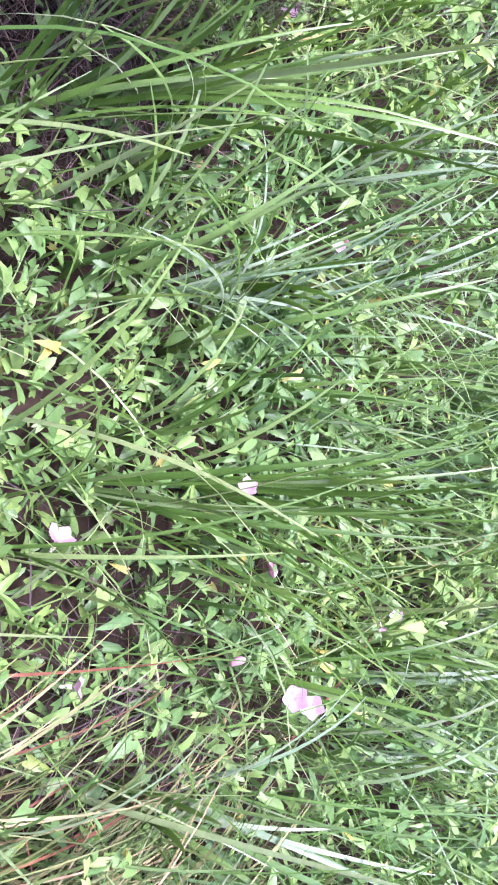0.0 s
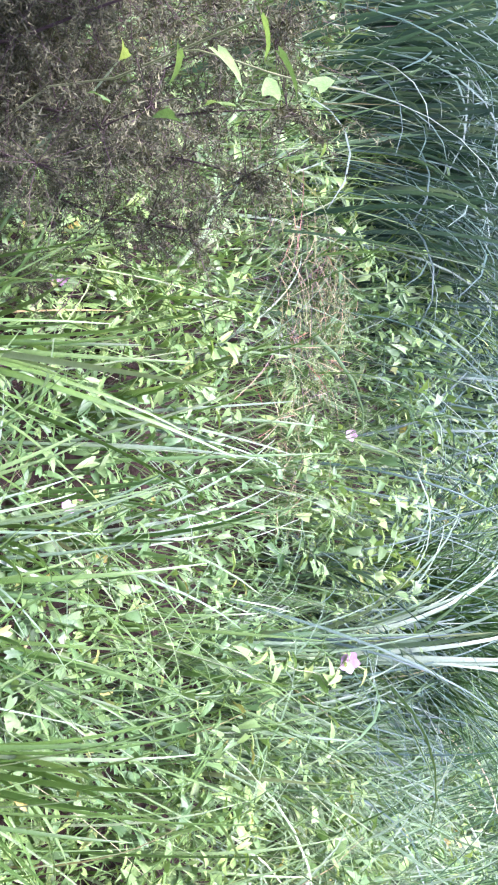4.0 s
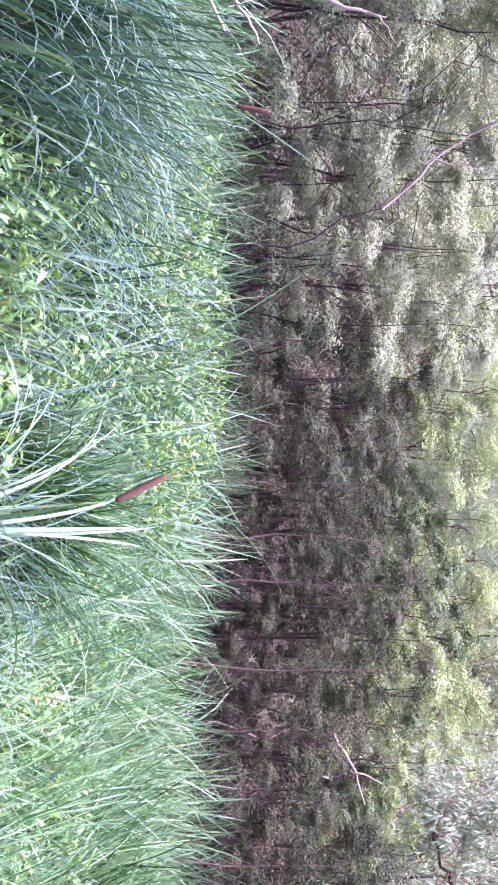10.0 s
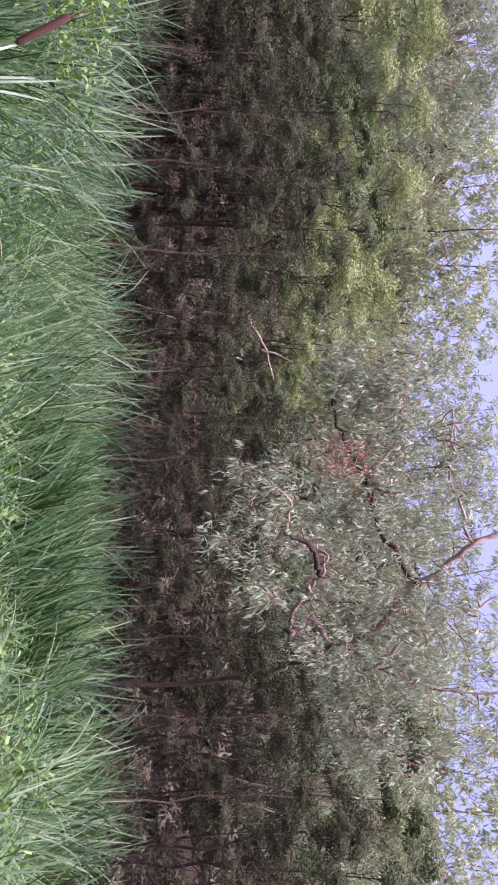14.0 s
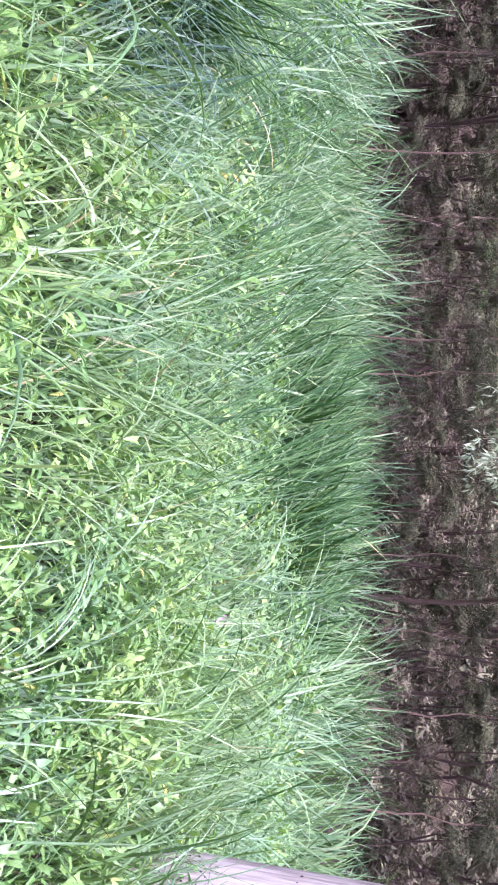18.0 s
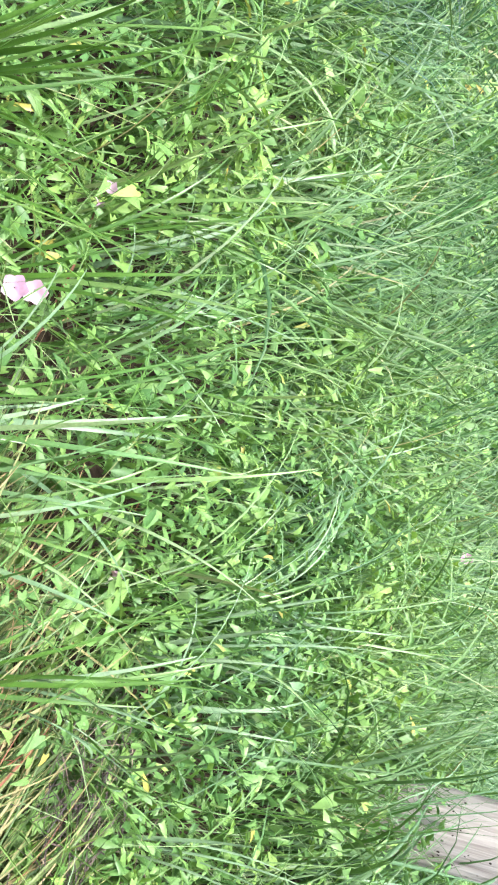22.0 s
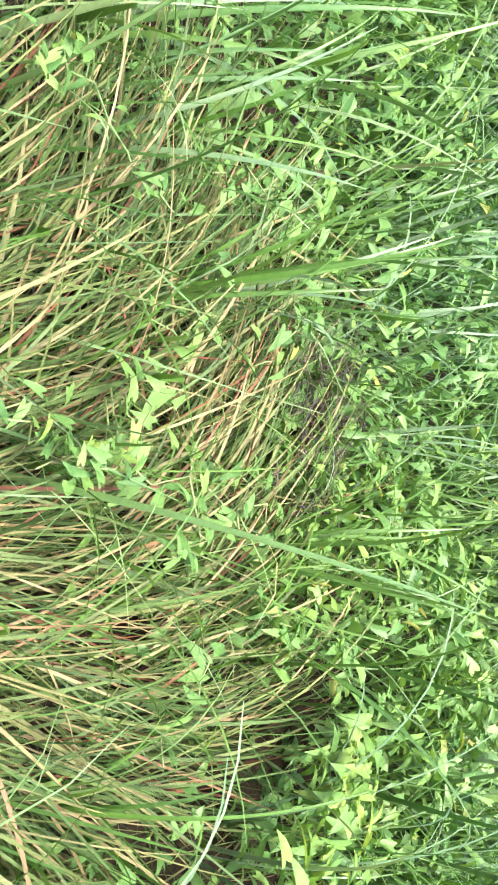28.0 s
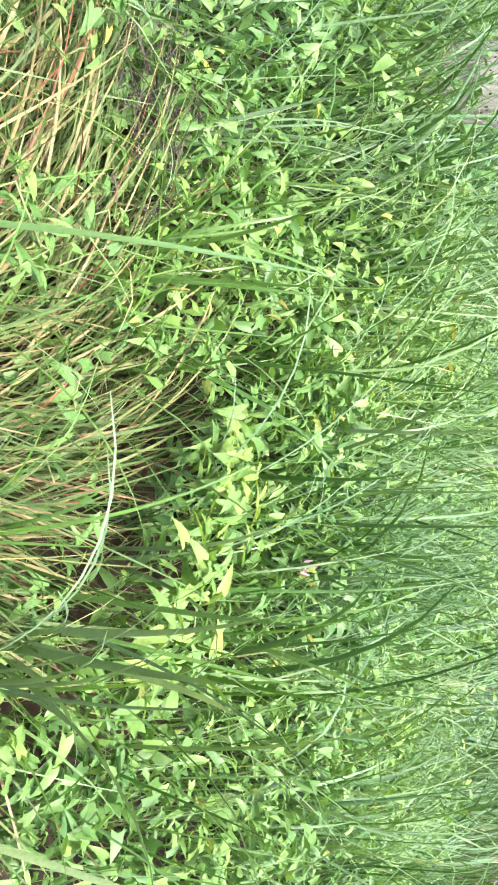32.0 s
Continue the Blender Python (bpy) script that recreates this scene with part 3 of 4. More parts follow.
for b, d, s in ((18.5, 22.5, 1.0), (22.5, 21.5, 0.98), (26, 23.5, 1.0), (15, 24.5, 1.15), (6.5, 24, 1.15), (10.5, 23, 1.1), (3, 22.5, 1.1), (0.5, 22, 1.15), (-5, 21.5, 1.2), (-12, 21, 1.2), (-21, 21, 1.3), (-30, 20, 1.3), (30.5, 24, 0.95)):
    plant(olive, b, d, s, b * 23)
# gums above them
for b, d, s in ((2.8, 27, 0.88), (5, 26, 0.92), (7.4, 27.5, 0.95), (9.5, 25.5, 0.86), (12, 27, 0.9), (29, 26, 0.86), (34, 25, 0.9), (39, 27, 0.9), (45, 25.5, 0.84), (50, 26, 0.85), (-15, 25, 0.84), (-9, 26, 0.86), (-24, 25, 0.95), (57, 27, 0.8), (65, 26, 0.9), (-33, 25, 0.9)):
    plant(gum, b, d, s, b * 31)
for b, d, s in ((13.5, 29, 0.96), (17.8, 28, 1.0), (15.4, 33, 1.12), (19.8, 33, 1.1), (23.8, 30, 0.97), (21.8, 31, 0.95), (26, 33, 0.98), (31.5, 33, 1.06), (37, 32, 1.05), (42, 34, 1.15), (48, 33, 1.0), (54.5, 33, 1.12), (51.5, 31, 1.08), (57.5, 30, 1.05), (61, 33, 1.05), (69, 33, 1.1), (1, 32, 0.92), (-5, 33, 0.9), (-12, 33, 0.92), (-19, 32, 0.98), (-28, 31, 1.0), (7, 34, 1.05)):
    plant(far_gum, b, d, s, b * 13)
for b, d, s in ((11.6, 13.0, 0.72), (15.0, 13.2, 0.7), (19.8, 13.0, 0.76), (31.5, 12.9, 0.66), (34.2, 13.0, 0.68), (37.4, 13.2, 0.6), (46.3, 13.4, 0.66), (55.8, 13.8, 0.8), (62, 14, 0.75), (24.5, 14.2, 0.6), (7.6, 13.6, 0.7), (-2, 13.4, 0.7), (67, 14, 0.7), (51, 14, 0.7)):
    plant(slim, b, d, s, b * 31)
n = 62000
a = np.radians(uni(-45, 85, n))
r = uni(44, 52, n)
z = 15.0 * uni(0, 1, n) ** 0.8 + 1.2 * np.sin(9 * a)
at = np.stack([r * np.sin(a), r * np.cos(a), z + 1.0], -1)
back = np.stack([-np.sin(a), -np.cos(a), 0.2 + 0 * a], -1)
tagged(new("far_woods", sheet("far_woods", *slips(at, rng.normal(0, 1, at.shape) - (0, 0, 0.4), back + rng.normal(0, 0.45, at.shape), uni(0.7, 1.6, n), 0.6, False), M_FARWOOD, False)), "dim olive foliage of the deeper wood", "woods", "", "stuff")
n = 2900
a = np.radians(uni(-42, 78, n))
r = uni(25, 33, n)
at = np.stack([r * np.sin(a), r * np.cos(a), 0.3 + 5.4 * uni(0, 1, n) ** 1.3], -1)
tagged(new("far_thicket", sheet("far_thicket", *plumes(at, uni(0.4, 0.95, n), 4, 22, 0.28, 0.24), M_THICKET, False)), "dull brown and olive thicket in the shade of the wood", "woods", "", "stuff")
for t in KINDS:
    for o in (t, *t.children_recursive):
        bpy.data.objects.remove(o)

# gum that reaches out over the marsh: crooked pale limbs, hanging bunches of leaves
foot = np.array((13.3, 11.6, float(height(13.3, 11.6))))
reach = thing("overhanging_gum_tree", tuple(foot), "grey-green gum tree reaching out with pale crooked limbs", "tree")


def through_spots(spots, n, rough):
    """A crooked line through a few places."""
    P = np.array([spot(*s) for s in spots]) - foot
    s = np.linspace(0, len(P) - 1, n)
    line = np.stack([np.interp(s, np.arange(len(P)), P[:, i]) for i in range(3)], -1)
    line[1:-1] = (line[:-2] + 2 * line[1:-1] + line[2:]) / 4
    return line + np.concatenate([[(0, 0, 0)], rng.normal(0, rough, (n - 1, 3))])


PRIME = []
for spots, r0, r1, bark in (
        (((48.9, -5.0, 17.7), (49, 3, 17), (48.4, 8, 16), (46.5, 13, 14.6), (48, 15, 14.4), (49.5, 19, 14.4), (50, 24, 14.6)), 0.05, 0.02, M_SLIMBARK),
        (((46.5, 13, 14.6), (45.4, 15.2, 14), (42.6, 18, 13.6), (39.6, 21.5, 13.4), (38, 25, 13.4)), 0.075, 0.03, M_PALE),
        (((46.4, 12, 14.7), (44.6, 10.8, 14), (46.2, 9.4, 13.4), (44.4, 9.6, 13), (42, 11.6, 12.6), (40.5, 12, 12.4)), 0.06, 0.018, M_PALE),
        (((42, 11.6, 12.6), (40, 11, 12.2), (39, 9.2, 12), (38.8, 7.4, 11.9), (37.2, 6.6, 11.8)), 0.045, 0.016, M_BARK),
        (((39, 9.2, 12), (37, 9.6, 11.9), (35.4, 8.0, 11.8), (34.3, 8.2, 11.8)), 0.026, 0.01, M_PALE),
        (((42.6, 18, 13.6), (39, 15.5, 13.2), (35.4, 14.6, 13), (31.5, 12.5, 12.8), (29.5, 12.2, 12.8)), 0.045, 0.014, M_BARK),
        (((35.4, 14.6, 13), (32, 17, 13), (28.6, 16.4, 13.2), (26, 15, 13.4)), 0.032, 0.012, M_PALE),
        (((39.6, 21.5, 13.4), (35, 20, 13.2), (30.5, 20.2, 13.2)), 0.03, 0.012, M_PALE),
        (((46.5, 13, 14.6), (49.5, 12.4, 14.2), (52.5, 14.5, 14), (54, 16.5, 14)), 0.05, 0.015, M_PALE),
        (((44.4, 9.6, 13), (43.2, 8.4, 12.6), (42.8, 7.2, 12.4)), 0.022, 0.01, M_PALE),
        (((48, 15, 14.4), (45.5, 17.5, 14), (44.6, 20.5, 14), (43, 23.5, 14)), 0.04, 0.015, M_PALE)):
    line = through_spots(spots, 7 * len(spots) - 6, 0.022)
    part("limb" if PRIME else "trunk", sheet("limb", *tube(line, np.linspace(r0, r1, len(line)), 8), bark), reach)
    PRIME.append(line)
hold = np.concatenate([w[len(w) // 3:] for w in PRIME])
tips = []
for count, b0, b1, e0, e1, d0, d1 in ((12, 34, 38.5, 5.6, 10, 11.4, 12.4), (7, 42, 44.5, 6.8, 8.8, 12, 12.8), (8, 38, 41, 4.6, 8.4, 11.5, 12.2), (36, 38, 47, 10, 15, 12.2, 13.8), (60, 28, 38, 12.5, 17, 12.4, 13.6), (100, 30, 54, 15, 22, 12.6, 14.4), (34, 26, 31, 11.5, 18, 12.6, 13.6), (36, 47, 55, 11.5, 17, 13.4, 14.6)):
    tips += [spot(uni(b0, b1, 1)[0], uni(e0, e1, 1)[0], uni(d0, d1, 1)[0]) - foot for _ in range(count)]
tips = np.array(tips)
tv = []
for p in tips:
    near = hold[np.argsort(((hold - p) ** 2).sum(1))[rng.randint(0, 4)]]
    tv.append(tube(wander(near, p, 6, np.linalg.norm(p - near) * 0.07), np.linspace(0.014, 0.004, 6), 4))
(V, F), ends = rosettes(tips, 0.17, 7, 10, 0.12, 0.24, 1.0)
for k, c in enumerate(ends):
    p = tips[k // 7]
    tv.append(tube([p, (p + c) / 2 + (0, 0, 0.02), c], [0.005, 0.004, 0.002], 3))
tagged(part("twig_tangle", sheet("twig_tangle", *merge(tv), M_SLIMBARK), reach), kind="stuff")
tagged(part("crown", sheet("crown", V, F, M_GUM, False), reach), kind="stuff")
at = spot(33.9, 13.4, 11.9) - foot + rng.normal(0, 1, (340, 3)) * (0.2, 0.2, 0.24)
part("red_leaves", sheet("red_leaves", *slips(at, rng.normal(0, 1, at.shape) - (0, 0, 0.7), ball(340), uni(0.04, 0.08, 340), 0.3), M_REDLEAF, False), reach, "reddish dead leaves")

# bleached broken limbs
def dead_wood(label, lines, radii, dark_foot=False):
    base = np.asarray(lines[0][0], float)
    ob = thing("dead_branch", tuple(base), label, "branch", "dead branches")
    for k, ((a, e), r) in enumerate(zip(lines, radii)):
        way = wander(np.asarray(a) - base, np.asarray(e) - base, 8, np.linalg.norm(np.subtract(e, a)) * 0.032)
        V, F = tube(way, 0.55 * r * np.linspace(1, 0.3, 8), 8)
        part("limb", sheet("limb", V, F, M_BARK if dark_foot and k == 0 else M_DEAD), ob)
    return ob


dead_wood("fallen bleached dead tree lying across the reeds", [((-4.9, 7.3, 1.2), (-2.7, 7.1, 1.48)), ((-3.75, 6.95, 1.35), (-3.17, 7.03, 2.01)), ((-3.17, 7.03, 2.01), (-2.85, 7.09, 2.75)), ((-3.1, 6.9, 1.5), (-2.6, 7.05, 1.75)), ((-3.05, 7.05, 2.3), (-3.3, 7.2, 2.7)), ((-2.9, 7.1, 2.6), (-2.6, 7.0, 2.85)),
          ((-4.3, 7.3, 0.1), (-4.2, 7.25, 1.3))], [0.07, 0.055, 0.045, 0.04, 0.014, 0.014, 0.06])
dead_wood("bleached dead limb standing among the trees", [((-1.2, 10.2, 0.3), (-1.83, 9.78, 3.2)), ((-1.83, 9.78, 3.2), (-2.6, 9.42, 4.1)), ((-2.6, 9.42, 4.1), (-3.0, 9.1, 4.9)), ((-2.35, 9.58, 3.7), (-2.2, 9.5, 4.3))], [0.035, 0.04, 0.04, 0.02], True)
dead_wood("broken pale snag in the wood", [((7.9, 17.8, 0.3), (7.95, 17.6, 3.85)), ((7.95, 17.6, 3.85), (9.2, 16.9, 4.5)), ((8.62, 17.23, 4.2), (8.8, 17.04, 4.9)), ((7.95, 17.6, 3.8), (7.4, 17.5, 4.3))], [0.05, 0.07, 0.05, 0.03])
dead_wood("leaning reddish dead trunk at the wood's edge", [((16.8, 11.5, 0.3), (14.5, 9.8, 5.4)), ((15.4, 10.4, 3.5), (15.6, 9.6, 5.2))], [0.12, 0.05])


# ---- reed bed ----
def stuff(name, V, F, mat, label, category):
    return tagged(new(name, sheet(name, V, F, mat)), label, category, "", "stuff")


def on_soil(x, y, up=0.0):
    return np.stack([x, y, height(x, y) - 0.02 + up], -1)


def reed_top(x, y):
    """Height of the growth over the marsh."""
    r, a = np.hypot(x, y), np.degrees(np.arctan2(x, y))
    left = 0.75 + 0.75 * smooth(4.0, 8.0, r)
    right = 0.55 + 0.35 * smooth(4.5, 8.0, r) + 0.4 * smooth(8, 13, r)
    k = smooth(2, 22, a)
    return (left * (1 - k) + right * k) * (0.85 + 0.3 * patch(x * 0.7, y * 0.7))


# grassy reeds over the marsh, in tussocks that spread from their middle
def rush_patch(x, y):
    dx, dy = x - 5.7, y - 6.2
    return np.hypot((dx * 0.75 - dy * 0.65) / 1.5, (dx * 0.65 + dy * 0.75) / 1.15) < 1.0


def tussocks(n, each, r0, r1, a0, a1, loose):
    cx, cy, r, a = spread_polar(n, r0, r1, a0, a1, 0.95)
    own = np.repeat(np.arange(n), each)
    dx, dy = rng.normal(0, loose, (2, n * each))
    big = uni(0.7, 1.2, n)[own]
    way = np.arctan2(dy, dx) * 0.5 + (2.0 + rng.normal(0, 0.7, n))[own] * 0.5 + rng.normal(0, 0.5, n * each)
    return cx[own] + dx, cy[own] + dy, big, way


x, y, big, way = tussocks(450, 13, 3.0, 8.5, -34, 122, 0.09)
keep = rng.uniform(0, 1, len(x)) < 0.3 + 0.7 * smooth(6, 16, np.degrees(np.arctan2(x, y)))
keep &= ~rush_patch(x, y) & (np.hypot(x - 0.66, y - 4.4) > 0.6)
x, y, big, way = x[keep], y[keep], big[keep], way[keep]
n = len(x)
V1 = blades(on_soil(x, y), way, reed_top(x, y) * big * uni(0.85, 1.6, n), uni(0.015, 0.036, n), uni(0.05, 0.6, n), uni(0.5, 2.6, n), 8, 0.8, 1.6)
x, y, big, way = tussocks(860, 10, 7.5, 14.5, -36, 122, 0.16)
n = len(x)
keep = ~rush_patch(x, y)
x, y, big, way = x[keep], y[keep], big[keep], way[keep]
n = len(x)
V2 = blades(on_soil(x, y), way, reed_top(x, y) * big * uni(0.9, 1.3, n), uni(0.026, 0.055, n), uni(0.05, 0.4, n), uni(0.25, 1.5, n), 5, 0.8, 1.9, False)
x, y, big, way = tussocks(230, 9, 2.4, 5.2, 8, 70, 0.06)
n = len(x)
V3 = blades(on_soil(x, y), way + uni(-0.5, 0.5, n), big * uni(0.55, 1.0, n), uni(0.01, 0.024, n), uni(0.1, 0.5, n), uni(0.5, 2.2, n), 8, 0.6, 1.7)
x, y, big, way = tussocks(280, 8, 2.5, 5.4, 58, 122, 0.07)
n = len(x)
V4 = blades(on_soil(x, y), way + 0.5 + uni(-0.5, 0.5, n), big * uni(0.55, 0.95, n), uni(0.009, 0.02, n), uni(0.1, 0.5, n), uni(0.4, 1.8, n), 7, 0.6, 1.7)
x, y, big, way = tussocks(80, 9, 2.9, 7.5, 6, 80, 0.05)
n = len(x)
V5 = blades(on_soil(x, y), way + uni(-0.4, 0.4, n), big * reed_top(x, y) * uni(1.1, 1.7, n), uni(0.018, 0.034, n), uni(0.15, 0.6, n), uni(1.3, 2.8, n), 10, 0.5, 1.5)
V, F = merge([V1, V2, V3, V4, V5])
stuff("reed_bed", V, F, M_REED, "dense green reeds and sedge leaning over the marsh", "reeds")

# taller stiff tips that stand out of the bed
x, y, r, a = spread_polar(1500, 6.0, 14.0, -30, 100)
n = len(x)
V, F = blades(on_soil(x, y), rng.normal(2.0, 1.0, n), reed_top(x, y) * uni(1.05, 1.45, n), uni(0.014, 0.024, n), uni(0.05, 0.3, n), uni(0.2, 0.9, n), 5, 0.6, 1.6, False)
stuff("reed_tips", V, F, M_REED, "stiff pale green reed tips above the bed", "reeds")

# dark rush stand
n = 1900
u, v = rng.normal(0, 0.9, n), rng.normal(0, 0.6, n)
x, y = 5.7 + u * 0.75 + v * 0.65, 6.2 - u * 0.65 + v * 0.75
V, F = blades(on_soil(x, y), rng.normal(2.0, 0.9, n), uni(0.9, 1.55, n), uni(0.02, 0.042, n), uni(0.05, 0.5, n), uni(0.25, 1.5, n), 6, 0.6, 1.5, False)
stuff("dark_rushes", V, F, M_RUSH, "stand of thin dark green rushes leaning one way", "rushes")
n = 1100
x, y, r, a = spread_polar(n, 3.8, 9.5, 9, 48)
V, F = blades(on_soil(x, y), rng.normal(2.2, 0.4, n), uni(1.0, 1.6, n), uni(0.012, 0.022, n), uni(0.3, 0.7, n), uni(0.4, 1.0, n), 4, 0.4, 1.3, False)
stuff("scattered_rushes", V, F, M_RUSH, "thin dark rush stems slanting through the reeds", "rushes")

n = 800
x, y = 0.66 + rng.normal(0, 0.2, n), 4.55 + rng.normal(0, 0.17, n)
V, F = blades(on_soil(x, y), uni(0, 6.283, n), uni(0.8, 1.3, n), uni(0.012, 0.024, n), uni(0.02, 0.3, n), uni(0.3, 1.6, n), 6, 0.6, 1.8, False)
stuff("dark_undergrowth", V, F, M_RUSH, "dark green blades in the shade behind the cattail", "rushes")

# cattail blades beyond the single plants
n = 1050
x, y = -2.15 + rng.normal(0, 0.5, n), 5.2 + rng.normal(0, 0.8, n)
V1 = blades(on_soil(x, y), uni(-1.3, 0.7, n), uni(1.2, 1.8, n), uni(0.018, 0.032, n), uni(0.02, 0.3, n), uni(0.4, 2.3, n), 10, 0.4, 2.2)
n = 1500
x, y, r, a = spread_polar(n, 4.4, 10.5, -24, 13)
keep = (a < -8) | (r > 7.4) | (rng.uniform(0, 1, n) < 0.55)
x, y = x[keep], y[keep]
n = len(x)
V2 = blades(on_soil(x, y), uni(0, 6.283, n), uni(0.75, 1.0, n) * (0.7 + 0.13 * np.hypot(x, y)), uni(0.018, 0.036, n), uni(0.05, 0.5, n), uni(0.4, 2.5, n), 9, 0.5, 1.8)
n = 170
x, y = 0.45 + rng.normal(0, 0.3, n), 4.0 + rng.normal(0, 0.4, n)
V3 = blades(on_soil(x, y), uni(-0.9, 1.9, n), uni(0.9, 1.4, n), uni(0.01, 0.018, n), uni(0.1, 0.45, n), uni(0.9, 2.4, n), 7, 0.4, 2.0)
V, F = merge([V1, V2, V3])
stuff("cattail_bed", V, F, M_TYPHA, "blue-green strap blades of a cattail bed, arching at the tips", "cattails")


# ---- low growth near the path ----
def mat_leaves(n, r0, r1, a0, a1, big, up=1.0, plain=False):
    x, y, r, a = spread_polar(n, r0, r1, a0, a1)
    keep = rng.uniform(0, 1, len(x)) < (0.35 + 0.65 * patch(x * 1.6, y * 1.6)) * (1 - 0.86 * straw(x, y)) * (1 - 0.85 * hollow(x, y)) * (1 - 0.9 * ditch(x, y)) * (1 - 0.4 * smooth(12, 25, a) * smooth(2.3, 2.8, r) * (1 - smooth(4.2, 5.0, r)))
    x, y = x[keep], y[keep]
    z = height(x, y) + up * layer(x, y) * (1.12 * uni(0.0, 1, len(x)) ** 0.45) * (0.6 + 0.6 * patch(x * 2.3 + 1, y * 2.3))
    return leaves(np.stack([x, y, z], -1), uni(0.55, 1.2, len(x)) * big, plain=plain)


def leaf_bank(n, r0, r1, a0, a1):
    """Leaves lying close over the top of the low growth."""
    x, y, r, a = spread_polar(n, r0, r1, a0, a1)
    keep = rng.uniform(0, 1, n) < (0.3 + 0.7 * patch(x * 1.6, y * 1.6)) * (1 - 0.9 * straw(x, y)) * (1 - 0.95 * ditch(x, y))
    x, y = x[keep], y[keep]
    return leaves(np.stack([x, y, height(x, y) + layer(x, y) * uni(0.75, 1.25, len(x))], -1), uni(0.03, 0.058, len(x)), 0.3, 0.55, True)


x, y, r, a = spread_polar(11000, 3.4, 8.5, -17, 14)
x2, y2, r2, a2 = spread_polar(15000, 2.9, 7.0, 14, 105)
x, y = np.concatenate([x, x2]), np.concatenate([y, y2])
keep = (rng.uniform(0, 1, len(x)) < smooth(0.35, 0.6, patch(x * 1.9 + 3, y * 1.9))) & (np.hypot(x - 0.66, y - 4.4) > 0.65)
x, y = x[keep], y[keep]
climb = leaves(np.stack([x, y, height(x, y) + reed_top(x, y) * 0.95 * uni(0.1, 1, len(x)) ** 0.4], -1), uni(0.04, 0.085, len(x)), plain=True)
dense = leaf_bank(19000, 1.7, 4.6, 40, 120)
V, F = merge([climb, dense, mat_leaves(21000, 0.75, 2.6, -38, 122, 0.054), mat_leaves(17000, 2.4, 4.6, -34, 120, 0.062, 1.0, True), mat_leaves(12000, 4.4, 8.5, -25, 116, 0.075, 1.35, True)])
stuff("bindweed_mat", V, F, M_LEAF, "tangled mat of arrow-shaped green bindweed leaves", "bindweed")

# fine grass through the mat
n = 6500
x, y, r, a = spread_polar(n, 0.7, 4.4, -38, 122)
keep = rng.uniform(0, 1, n) > np.maximum(0.8 * hollow(x, y), 0.9 * ditch(x, y))
x, y, r = x[keep], y[keep], r[keep]
n = len(x)
V1 = blades(on_soil(x, y), uni(0, 6.283, n), uni(0.25, 0.6, n) * (0.7 + 0.25 * r), uni(0.004, 0.009, n), uni(0.05, 0.6, n), uni(0.3, 1.5, n), 5, 0.8, 1.4, False)
n = 1500
x, y, r, a = spread_polar(n, 0.85, 4.6, -36, 120, 1.2)
keep = (rng.uniform(0, 1, n) > np.maximum(0.85 * straw(x, y), 0.45 * smooth(50, 70, a))) & (rng.uniform(0, 1, n) < 0.25 + smooth(0.4, 0.65, patch(x * 3.1, y * 3.1))) & ~((np.abs(a - 34) < 6) & (r < 1.6))
x, y = x[keep], y[keep]
n = len(x)
V2 = blades(on_soil(x, y), uni(0, 6.283, n), uni(0.5, 0.95, n), uni(0.008, 0.018, n), uni(0.02, 0.25, n), uni(0.25, 1.1, n), 8, 0.4, 1.8)
V, F = merge([V1, V2])
stuff("marsh_grass", V, F, M_GRASS, "long green grass blades arching through the leaves", "grass")

# flattened dry grass
n = 7600
x, y, r, a = spread_polar(n, 0.65, 2.4, 36, 122)
keep = rng.uniform(0, 1, n) < 0.03 + straw(x, y)
x, y, a = x[keep], y[keep], a[keep]
n = len(x)
away = np.radians(90 - a) + 0.85 * (1 - smooth(80, 108, a)) + 0.15 + 0.25 * np.sin(4.5 * x + 3.0 * y) + rng.normal(0, 0.45, n)
V, F = blades(on_soil(x, y, 0.03) + np.stack([0 * x, 0 * x, uni(0, 0.14, n) * straw(x, y)], -1), away, uni(0.25, 0.65, n), uni(0.0035, 0.009, n), uni(0.7, 1.35, n), uni(1.4, 2.1, n), 7, 1.0, 1.0, False)
stuff("dry_grass", V, F, M_DRY, "flattened straw-coloured dry grass with rusty blades", "grass")

# dead litter in the hollow, by the brown root and out in the growth
def litter(cx, cy, sx, n, up, long):
    x, y = cx + rng.normal(0, sx, n), cy + rng.normal(0, sx, n)
    return blades(on_soil(x, y, up), uni(0, 6.283, n), uni(0.4, 1.0, n) * long, uni(0.002, 0.005, n), uni(1.1, 1.6, n), uni(1.3, 1.9, n), 3, 1.0, 1.0, False)


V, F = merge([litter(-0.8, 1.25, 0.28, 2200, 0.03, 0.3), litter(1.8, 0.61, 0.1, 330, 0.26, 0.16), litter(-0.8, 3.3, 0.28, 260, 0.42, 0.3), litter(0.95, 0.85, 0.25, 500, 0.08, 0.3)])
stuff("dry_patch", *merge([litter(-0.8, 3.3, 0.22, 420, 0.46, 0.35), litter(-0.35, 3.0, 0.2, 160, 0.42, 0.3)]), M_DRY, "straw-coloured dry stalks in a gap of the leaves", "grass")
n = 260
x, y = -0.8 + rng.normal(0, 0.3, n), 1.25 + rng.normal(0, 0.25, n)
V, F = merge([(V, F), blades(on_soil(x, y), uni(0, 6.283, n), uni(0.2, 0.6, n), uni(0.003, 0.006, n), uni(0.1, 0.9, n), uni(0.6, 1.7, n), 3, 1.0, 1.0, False)])
